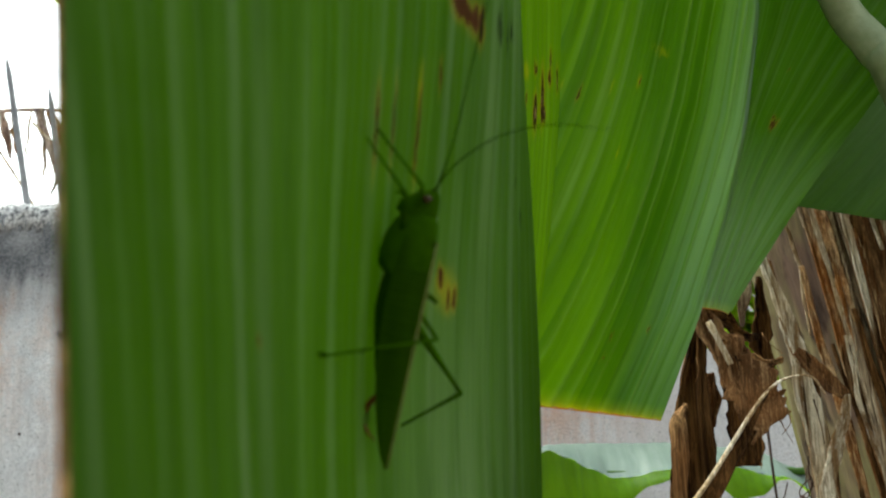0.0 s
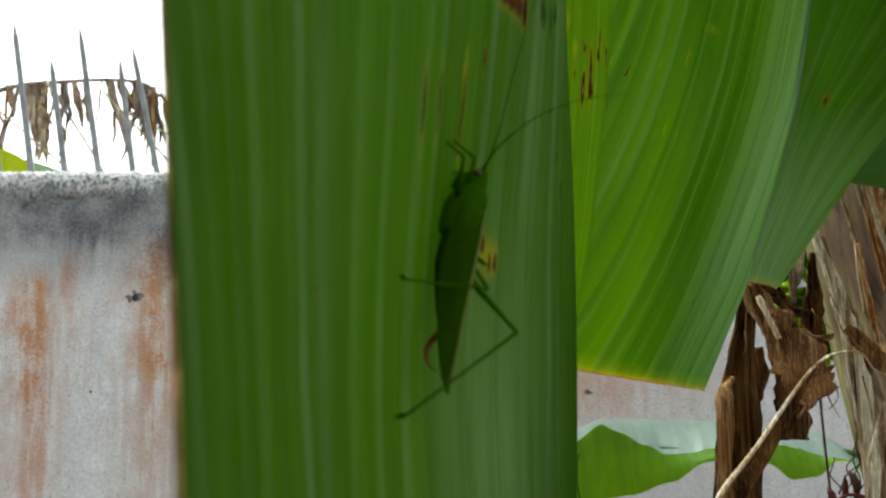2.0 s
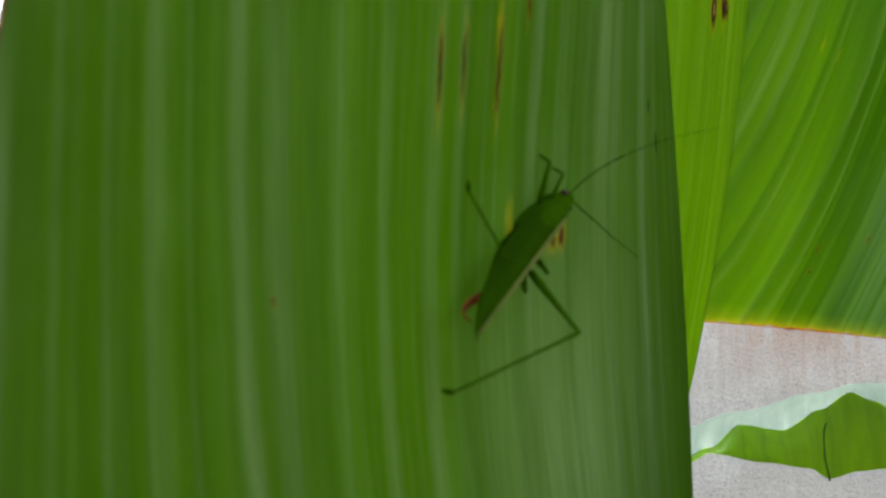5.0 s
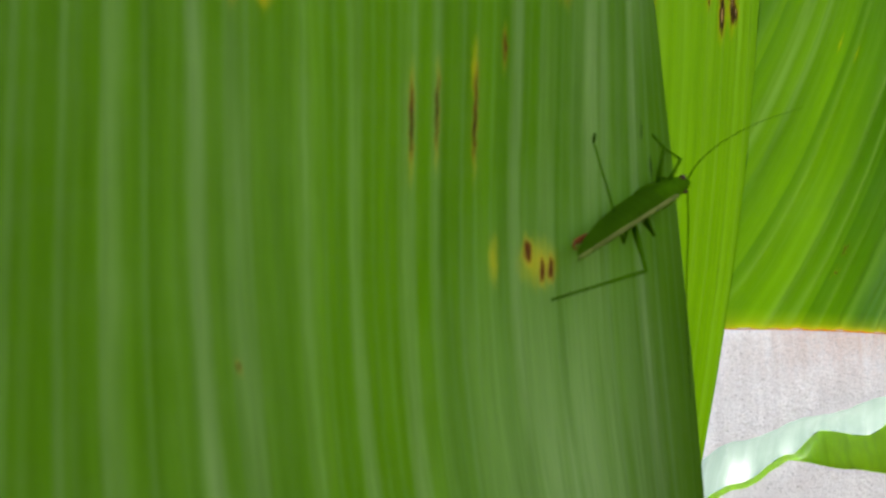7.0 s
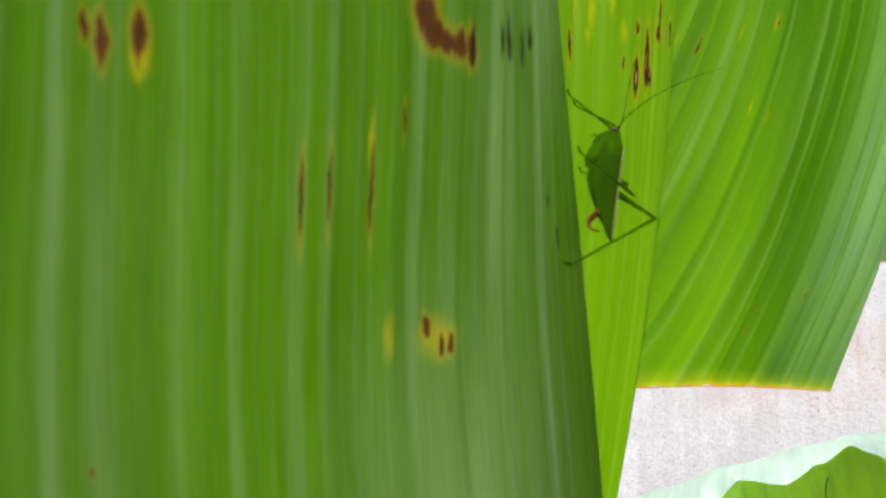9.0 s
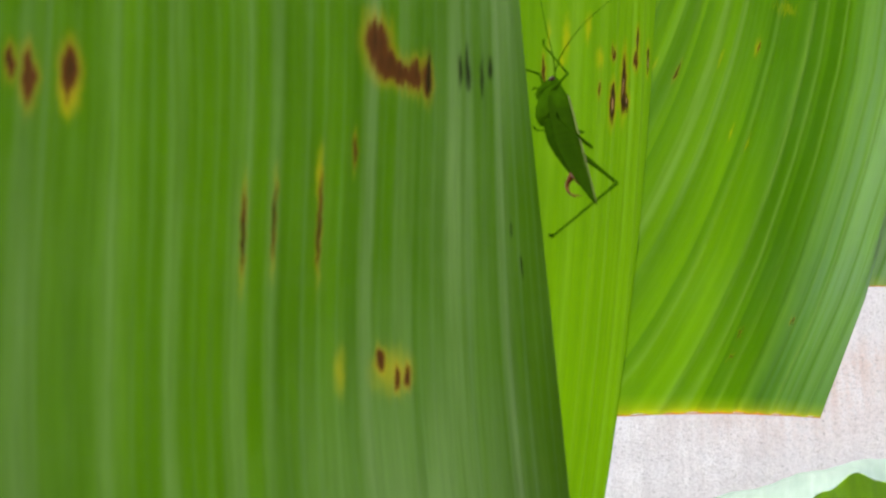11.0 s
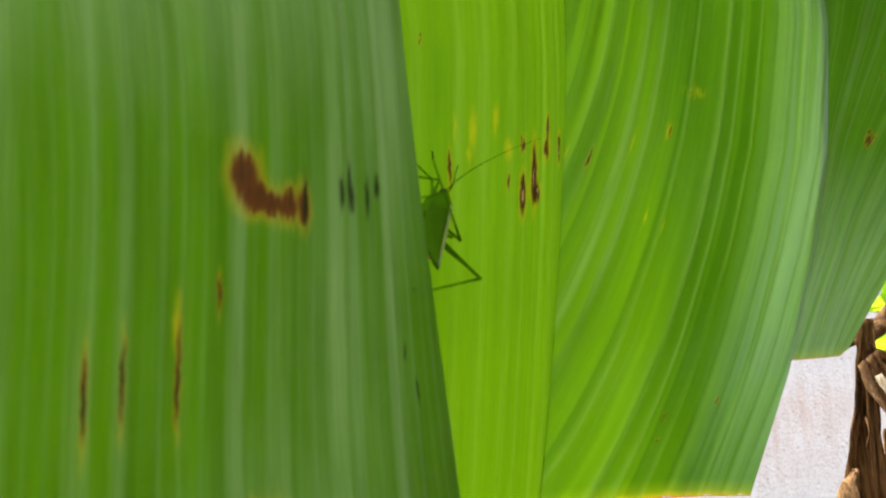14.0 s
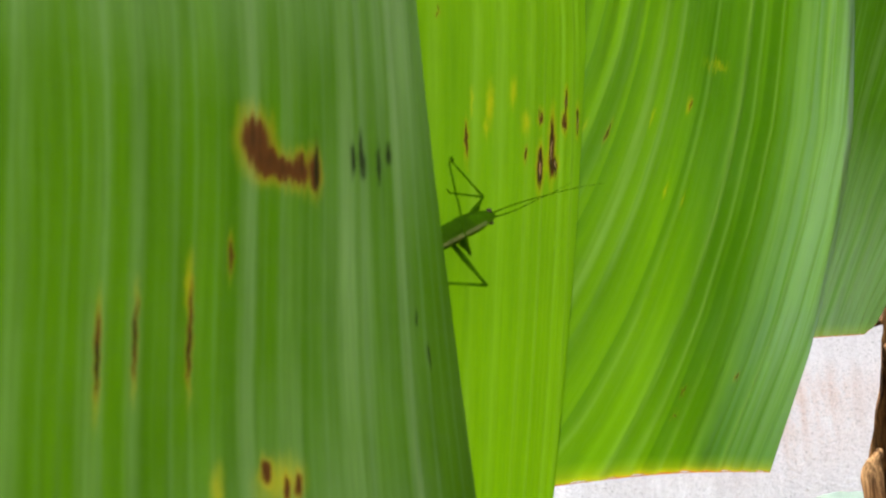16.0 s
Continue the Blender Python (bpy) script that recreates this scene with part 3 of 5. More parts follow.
def ribbon(name, centre, widths, across, material, parent, label="", curl=0.0, ripple=0.0, thick=0.0012, seed=1, ragged=0.0):
    """A strip of dry leaf along a centre line, with a curled cross-section and a torn outline."""
    rng = random.Random(seed)
    c = spline(centre, 8)
    nu = 8
    P = np.empty((len(c), nu + 1, 3))
    uv = np.empty((len(c), nu + 1, 2))
    ac = Vector(across).normalized()
    jag = [1.6 * noise.noise((k * 0.45, seed * 3.7, 0)) + 0.6 * noise.noise((k * 1.3, seed * 1.7, 5)) for k in range(len(c) * 2)]
    for j, q in enumerate(c):
        f = j / (len(c) - 1) * (len(widths) - 1)
        k = min(int(f), len(widths) - 2)
        w = widths[k] + (widths[k + 1] - widths[k]) * (f - k)
        d = (c[min(j + 1, len(c) - 1)] - c[max(j - 1, 0)]).normalized()
        out = ac.cross(d).normalized()
        for i in range(nu + 1):
            s = i / nu * 2 - 1
            e = 1 + ragged * (jag[j] if s < 0 else jag[len(c) + j]) * abs(s)
            bow = curl * w * (1 - s * s) + ripple * math.sin(s * 7 + j * 0.35 + seed) + ripple * 0.7 * math.sin(j * 0.6 + seed * 2)
            P[j, i] = q + ac * (s * w / 2 * e) + out * bow
            uv[j, i] = (s * w / 2, j * 0.004)
    du, dv = np.gradient(P, axis=1), np.gradient(P, axis=0)
    N = np.cross(du, dv)
    N /= np.linalg.norm(N, axis=2, keepdims=True) + 1e-12
    n = P.shape[0] * (nu + 1)
    verts = np.concatenate([(P + N * thick / 2).reshape(-1, 3), (P - N * thick / 2).reshape(-1, 3)])
    faces, w = [], nu + 1
    for j in range(P.shape[0] - 1):
        for i in range(nu):
            q = j * w + i
            faces += [(q, q + 1, q + w + 1, q + w), (n + q, n + q + w, n + q + w + 1, n + q + 1)]
        q = j * w
        faces += [(q, q + w, n + q + w, n + q), (q + nu + w, q + nu, n + q + nu, n + q + nu + w)]
    t = (P.shape[0] - 1) * w
    for i in range(nu):
        faces += [(i + 1, i, n + i, n + i + 1), (t + i, t + i + 1, n + t + i + 1, n + t + i)]
    return mesh_object(name, verts, faces, material, parent, label, np.concatenate([uv.reshape(-1, 2)] * 2))


# ---- ground and wall ----
def ground():
    bm = bmesh.new()
    bmesh.ops.create_grid(bm, x_segments=60, y_segments=60, size=1.0)
    for v in bm.verts:
        for k in (0, 1):
            s = v.co[k]
            v.co[k] = math.copysign(4 * abs(s) + 400 * abs(s) ** 5, s)
        r = math.hypot(v.co.x, v.co.y)
        v.co.z = 0.03 * noise.noise((v.co.x * 1.3, v.co.y * 1.3, 0)) * min(1, 8 / (r + 1))
    ob = part("ground", bm, SOIL, None)
    tagged(ob, "bare brown soil of a garden", "ground", kind="structure")


WALL_Y, WALL_TOP = 1.64, 2.172


def garden_wall():
    """Rendered boundary wall with a crumbling mortar crest."""
    nx, nz = 220, 90
    x0, x1 = -3.0, 3.2
    verts, faces = [], []
    for j in range(nz + 1):
        for i in range(nx + 1):
            x, z = x0 + (x1 - x0) * i / nx, (WALL_TOP - 0.02) * j / nz
            d = 0.006 * noise.noise((x * 3, z * 3, 0)) + 0.002 * noise.noise((x * 18, z * 18, 3))
            verts.append((x, WALL_Y + d, z))
    w = nx + 1
    for j in range(nz):
        for i in range(nx):
            q = j * w + i
            faces.append((q, q + 1, q + w + 1, q + w))
    n = len(verts)
    for x, z in ((x0, 0), (x1, 0), (x1, WALL_TOP - 0.02), (x0, WALL_TOP - 0.02)):
        verts.append((x, WALL_Y + 0.14, z))
    faces.append((n + 1, n, n + 3, n + 2))
    top = [nz * w + i for i in range(nx + 1)]
    faces.append(tuple(top + [n + 2, n + 3]))
    faces.append(tuple([j * w for j in range(nz, -1, -1)] + [n, n + 3]))
    faces.append(tuple([j * w + nx for j in range(nz + 1)] + [n + 2, n + 1]))
    wall = mesh_object("wall_garden", verts, faces, WALL)
    tagged(wall, "grey rendered wall with rust streaks and black mould", "wall", kind="structure")
    # crest: a lumpy bead of mortar, denser near the spikes
    verts, faces = [], []
    nx, ns = 1000, 24
    cx0, cx1 = -1.3, 1.3
    for i in range(nx + 1):
        x = cx0 + (cx1 - cx0) * i / nx
        for k in range(ns + 1):
            t = math.pi * k / ns
            y = WALL_Y + 0.07 - math.copysign(abs(math.cos(t)) ** 0.8, math.cos(t)) * 0.0715
            deep = 0.040 + 0.022 * noise.noise((x * 26, 1, 4)) + 0.014 * noise.noise((x * 90, 5, 2))
            z = WALL_TOP - deep + math.sin(t) ** 0.5 * (deep + 0.004)
            l = 0.004 * noise.noise((x * 24, y * 24, z * 24)) + 0.004 * noise.noise((x * 90, y * 90, z * 90)) + 0.004 * noise.noise((x * 230, y * 230, z * 230)) + 0.003 * noise.noise((x * 4, 2, 1))
            tuck = 0.0045 * (1 - math.sin(t)) ** 6
            verts.append((x, y + math.copysign(tuck, math.cos(t)) - math.cos(t) * l * 0.7, z + math.sin(t) * l - (0.01 if k in (0, ns) else 0)))
    w = ns + 1
    for i in range(nx):
        for k in range(ns):
            q = i * w + k
            faces.append((q, q + w, q + w + 1, q + 1))
        faces.append((i * w, i * w + ns, (i + 1) * w + ns, (i + 1) * w))
    faces.append(tuple(range(w - 1, -1, -1)))
    faces.append(tuple(nx * w + k for k in range(w)))
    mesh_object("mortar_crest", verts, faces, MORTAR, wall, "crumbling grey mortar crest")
    # a few holes in the plaster: dark lumps stand for their shade, with crumbled rims
    rng = random.Random(12)
    for x, z, size in ((-0.293, 1.955, 0.010), (-0.535, 1.975, 0.006), (-0.160, 1.935, 0.008), (-0.36, 1.80, 0.004), (0.47, 1.79, 0.006)):
        bm = bmesh.new()
        bmesh.ops.create_icosphere(bm, subdivisions=2, radius=size * 0.6)
        for v in bm.verts:
            v.co *= 1 + 0.5 * noise.noise(v.co * 300)
            v.co.y *= 0.35
            v.co += Vector((x, WALL_Y - 0.001, z))
        part("hole_dark", bm, TWIG, wall, "dark lump in place of a hole's shade")
        if size < 0.005:
            continue
        for k in range(7):
            turn = rng.uniform(0, 6.28)
            far = size * rng.uniform(0.6, 1.5)
            bm = bmesh.new()
            bmesh.ops.create_icosphere(bm, subdivisions=1, radius=size * rng.uniform(0.25, 0.5))
            for v in bm.verts:
                v.co *= 1 + 0.5 * noise.noise(v.co * 500 + Vector((k, 0, 0)))
                v.co.y *= 0.5
                v.co += Vector((x + far * math.cos(turn), WALL_Y - 0.001, z + 0.7 * far * math.sin(turn)))
            part("crumb", bm, MORTAR, wall)


def spike(base, tip):
    b, t = Vector(base), Vector(tip)
    bm = bmesh.new()
    d = (t - b).normalized()
    sx = Vector((1, 0, 0))
    sx = (sx - d * sx.dot(d)).normalized()
    sy = d.cross(sx)
    L = (t - b).length
    rings = []
    for f, w in ((-0.04 / L, 0.0050), (0.0, 0.0050), (0.5, 0.0046), (0.84, 0.0042), (0.86, 0.0045), (0.93, 0.0026), (1.0, 0.0004)):
        q = b + d * (L * f)
        rings.append([bm.verts.new(q + sx * cx * w + sy * cy * w * 0.7) for cx, cy in ((-1, -0.8), (-0.8, -1), (0.8, -1), (1, -0.8), (1, 0.8), (0.8, 1), (-0.8, 1), (-1, 0.8))])
    for r, s in zip(rings, rings[1:]):
        for k in range(8):
            bm.faces.new((r[k], r[(k + 1) % 8], s[(k + 1) % 8], s[k]))
    bm.faces.new(rings[0][::-1])
    bm.faces.new(rings[-1])
    ob = part("wall_spike", bm, IRON, None)
    for p in ob.data.polygons:
        p.use_smooth = False
    tagged(ob, "grey pointed iron spike set in the wall crest", "spike", "spikes on the wall")


ground()
garden_wall()
SPIKES = (
    (-0.608, -0.044, 0.262), (-0.551, -0.036, 0.20), (-0.495, -0.048, 0.280), (-0.438, -0.034, 0.208), (-0.380, -0.042, 0.266), (-0.321, -0.028, 0.207),
    (-0.276, -0.054, 0.234), (-0.220, -0.040, 0.210), (-0.160, -0.067, 0.258), (-0.098, -0.045, 0.21), (-0.041, -0.05, 0.25),
)
for k, (x, lean, rise) in enumerate(SPIKES):
    spike((x, WALL_Y + 0.06, 2.178 - 0.012 * (k > 5)), (x + lean, WALL_Y + 0.06 + 0.01 * math.sin(k), 2.18 + rise))


# ---- the banana leaf: strips hanging from one midrib ----
def along(knots, z):
    """Linear-smooth value on knots of (z, x, y)."""
    if z <= knots[0][0]:
        i = 0
    elif z >= knots[-1][0]:
        i = len(knots) - 2
    else:
        i = max(k for k in range(len(knots) - 1) if knots[k][0] <= z)
    z0, x0, y0 = knots[i]
    z1, x1, y1 = knots[i + 1]
    f = (z - z0) / (z1 - z0)
    return x0 + (x1 - x0) * f, y0 + (y1 - y0) * f


def strip_a(a, z):
    """Near strip: a 0 at its free left edge, 1 at its right edge."""
    d = 0.16 * math.tanh((z - 1.87) / 0.16)
    xl, yl = 0.0968 - 0.177 * d, 0.2201 + 0.498 * d
    xr, yr = 0.158 - 0.0443 * d - 0.0982 * d * d, 0.3498 - 0.2174 * d + 1.18 * d * d
    bow = math.sin(math.pi * min(max(a, 0), 1)) ** 0.8 * 0.024 * math.tanh(15 * (z - 1.897))
    return xl + (xr - xl) * a + bow, yl + (yr - yl) * a, z


EDGE_B1 = ((1.66, 0.120, 0.47), (1.80, 0.1629, 0.452), (1.84, 0.1708, 0.4375), (1.87, 0.1763, 0.4274), (1.90, 0.1814, 0.4231), (1.94, 0.1876, 0.426), (1.98, 0.193, 0.434), (2.15, 0.205, 0.44))


def strip_b1(a, z):
    x, y = along(EDGE_B1, z)
    return x - 0.034 * (1 - a) - 0.018 * (1 - a) ** 4, y - 0.045 * (1 - a), z


RIDGE = ((1.80, 0.240, 0.541), (1.845, 0.2532, 0.5200), (1.885, 0.2685, 0.511), (1.90, 0.2745, 0.513), (1.93, 0.2815, 0.503), (1.96, 0.2855, 0.490), (2.0, 0.285, 0.472), (2.15, 0.265, 0.42))


def strip_b2(a, z):
    x0, y0 = along(EDGE_B1, z)
    x0, y0 = x0 - 0.0002, y0 - 0.0002
    x1, y1 = along(RIDGE, z)
    k = (z - 1.85) / 0.12
    bulge = math.sin(math.pi * min(a, 1)) * (0.012 - 0.018 * min(max(k, 0), 1.3))
    return x0 + (x1 - x0) * a, y0 + (y1 - y0) * a + bulge, z


EDGE_G = ((1.86, 0.308, 0.600), (1.895, 0.3154, 0.5744), (1.94, 0.3306, 0.529), (1.98, 0.349, 0.489), (2.1, 0.40, 0.42))


def strip_g(a, z):
    x0, y0 = along(RIDGE, z)
    x1, y1 = along(EDGE_G, z)
    x0, y0 = x0 - 0.003, y0 + 0.001
    return x0 + (x1 - x0) * a, y0 + (y1 - y0) * a + min(max(0.35 * (z - 1.91), -0.008), 0.02) * math.sin(math.pi * a), z


def strip_h(a, z):
    return 0.345 + 0.16 * a, 0.600 + 0.05 * a - 0.02 * math.sin(math.pi * a) - 0.15 * (z - 1.94), z


# lean of the veins across each strip, in strip widths per metre of height
def flow_a(a):
    return 2.4 * (1 - a ** 4) * min(1.0, 0.45 + 1.8 * a)


def flow_b1(a):
    return 1.2 * (1 - 0.5 * a)


def flow_b2(a):
    return -(1.0 + 5.5 * (1 - a) ** 2)


def flow_g(a):
    return -3.5


def stretch(lo, hi, wob=0.0, n=3.0):
    return lambda a: (lo + wob * math.sin(a * n), hi)


def main_leaf():
    leaf = empty("banana_leaf", (0.47, 0.62, 1.80))
    back = Matrix.Translation((-0.47, -0.62, -1.80))
    parts = [
        sheet("leaf_strip", strip_a, 260, 70, 0, 0, 0.137, LEAF_A, leaf, "broad dark green strip with brown blight spots", thick=0.0005, shape=stretch(1.66, 2.195), pleat=0.00016, flow=flow_a),
        sheet("leaf_strip", strip_b1, 120, 60, 0, 0, 0.09, LEAF_B1, leaf, "thin backlit strip with dark streaks", thick=0.00015, shape=stretch(1.68, 2.16), pleat=0.00015, pleat_step=0.005, flow=flow_b1),
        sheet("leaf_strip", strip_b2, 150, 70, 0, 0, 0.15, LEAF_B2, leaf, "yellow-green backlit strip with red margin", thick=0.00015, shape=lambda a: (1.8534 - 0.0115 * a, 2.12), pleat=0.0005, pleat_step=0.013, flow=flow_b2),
        sheet("leaf_strip", strip_g, 80, 60, 0, 0, 0.07, LEAF_G, leaf, "pale green strip with a yellow margin", shape=lambda a: (1.890 + 0.004 * max(0, a - 0.8) * 5, 2.10), pleat=0.0003, pleat_step=0.010, flow=flow_g),
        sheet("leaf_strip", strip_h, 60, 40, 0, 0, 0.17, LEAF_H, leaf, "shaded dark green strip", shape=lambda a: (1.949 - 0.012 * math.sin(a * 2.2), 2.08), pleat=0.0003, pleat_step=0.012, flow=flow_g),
    ]
    hem = [strip_b2(i / 60, 1.8534 - 0.0115 * i / 60 - 0.0002) for i in range(61)]
    parts.append(part("leaf_margin", tube_bm(hem, [0.0002], 6), HEM, leaf, "red-brown edge of the blade"))
    hem = [strip_g(i / 40, 1.8898 + 0.02 * max(0, i / 40 - 0.8)) for i in range(41)]
    parts.append(part("leaf_margin", tube_bm(hem, [0.0002], 6), HEM, leaf, "yellow-brown edge of the blade"))
    hem = [strip_a(0.0, 1.66 + 0.535 * i / 80) for i in range(81)]
    parts.append(part("leaf_margin", tube_bm(hem, [0.00012 + 0.00016 * math.sin(i * 0.7) ** 2 for i in range(81)], 6), DRY_MID, leaf, "thin brown edge of the blade"))
    rib = spline([(0.07, 0.08, 2.20), (0.17, 0.27, 2.20), (0.23, 0.38, 2.15), (0.28, 0.44, 2.065), (0.318, 0.472, 2.008), (0.334, 0.474, 1.986), (0.346, 0.476, 1.969), (0.41, 0.52, 1.88), (0.47, 0.62, 1.80)], 8)
    parts.append(part("midrib", tube_bm(rib, [0.0038 + 0.0058 * i / len(rib) for i in range(len(rib))], 12), MIDRIB, leaf, "thick pale green midrib"))
    for p in parts:
        p.matrix_parent_inverse = back
    tagged(leaf, "torn green banana leaf hanging in broad strips", "leaf")
    return (parts[1], parts[2], parts[5]), (parts[3], parts[6])


SWAYING = main_leaf()


# ---- the banana stem with its dry sheaths ----
def stem_axis(z):
    return 0.548 - 0.2 * (z - 1.9)


def stem():
    thing = empty("banana_plant", (0.90, 0.74, 0))
    back = Matrix.Translation((-0.90, -0.74, 0))
    verts, faces = [], []
    nz, ns = 120, 48
    for j in range(nz + 1):
        z = -0.03 + 2.63 * j / nz
        for k in range(ns):
            t = 2 * math.pi * k / ns
            r = 0.133 - 0.012 * z + 0.004 * noise.noise((math.cos(t) * 3, math.sin(t) * 3, z * 1.2)) + 0.002 * noise.noise((math.cos(t) * 14, math.sin(t) * 14, z * 2))
            verts.append((stem_axis(z) + math.cos(t) * r, 0.74 + math.sin(t) * r, z))
    for j in range(nz):
        for k in range(ns):
            q = j * ns + k
            r = j * ns + (k + 1) % ns
            faces.append((q, r, r + ns, q + ns))
    faces.append(tuple(range(ns - 1, -1, -1)))
    faces.append(tuple(nz * ns + k for k in range(ns)))
    parts = [mesh_object("pseudostem", verts, faces, SHEATH, thing, "greenish pseudostem with brown blotches")]
    rng = random.Random(7)

    def wrap(a0, a1, off, turn, mat, label="", lift=0.004):
        """A broad sheath hugging the stem between two angles, its edges standing off."""
        phase = rng.uniform(0, 6)

        def place(a, z):
            ang = radians(a0 + (a1 - a0) * a + turn * (z - 1.88) + 1.2 * math.sin(z * 23 + phase) * abs(2 * a - 1))
            r = 0.110 + off + lift * abs(2 * a - 1) ** 4 + 0.0016 * noise.noise((a * 6, z * 9, phase)) + 0.0010 * math.sin(a * 21 + z * 5 + phase)
            return stem_axis(z) + math.cos(ang) * r, 0.74 + math.sin(ang) * r, z

        parts.append(sheet("dry_sheath", place, 40, 60, 1.30, 2.18, 0.05, mat, thing, label, thick=0.0016))

    wrap(158, 205, 0.002, 6, SHEATH, "smooth grey-brown sheath turning yellow-green")
    wrap(203, 213, 0.0065, -10, DRY_ORANGE, "orange-brown fibrous sheath")
    wrap(210, 218, 0.011, -14, DRY_GREY)
    wrap(216, 231, 0.014, -8, DRY_MID)
    wrap(228, 250, 0.018, -6, DRY_PALE)
    wrap(248, 300, 0.020, 5, DRY_GREY)
    for k in range(34):
        ang = radians(200 + 60 * k / 33) + rng.uniform(-0.04, 0.04)
        r = 0.122 + 0.010 * min(1, k / 12) + rng.uniform(0.0, 0.006)
        lean = rng.uniform(-0.35, 0.25)
        pts = []
        top = rng.uniform(1.86, 2.15)
        low = top - rng.uniform(0.08, 0.45)
        for s in range(6):
            z = top + (low - top) * s / 5
            a2 = ang + lean * (1.9 - z)
            rr = r + 0.003 * math.sin(s * 1.7 + k)
            pts.append((stem_axis(z) + math.cos(a2) * rr, 0.74 + math.sin(a2) * rr, z))
        wdt = rng.uniform(0.0015, 0.008)
        mat = (DRY_PALE, DRY_ORANGE, DRY_DARK, DRY_GREY, DRY_PALE)[k % 5]
        tangent = (-math.sin(ang), math.cos(ang), 0)
        parts.append(ribbon("dry_sheath", pts, [wdt * 0.4, wdt, wdt * 0.8, wdt * 0.2], tangent, mat, thing, curl=0.25, ripple=0.0006, seed=k + 3, ragged=0.3))
    # the pale splitting strip that leans away from the stem, with a brown edge
    pale = [(0.358, 0.652, 1.97), (0.367, 0.637, 1.923), (0.375, 0.633, 1.888), (0.380, 0.631, 1.866), (0.384, 0.631, 1.836), (0.391, 0.633, 1.784), (0.404, 0.64, 1.70)]
    parts.append(ribbon("dry_sheath", pale, [0.002, 0.006, 0.009, 0.012, 0.014, 0.015, 0.014], (1, 0.15, 0), DRY_PALE, thing, "pale splitting strip of sheath", 0.3, 0.0009, seed=61, ragged=0.22))
    brown = [(x + 0.006, y + 0.008, z) for x, y, z in pale[1:]]
    parts.append(ribbon("dry_sheath", brown, [0.001, 0.006, 0.012, 0.016, 0.018, 0.016], (1, 0.3, 0), DRY_MID, thing, "", 0.3, 0.0009, seed=66, ragged=0.15))
    inner = [(x + 0.010, y + 0.014, z) for x, y, z in pale[1:]]
    parts.append(ribbon("dry_sheath", inner, [0.004, 0.007, 0.009, 0.012, 0.013, 0.012], (1, 0.2, 0), DRY_DARK, thing, "", 0.2, 0.0009, seed=69, ragged=0.2))
    for p in parts:
        p.matrix_parent_inverse = back
    tagged(thing, "banana stem wrapped in peeling dry sheaths", "banana plant")
    return thing


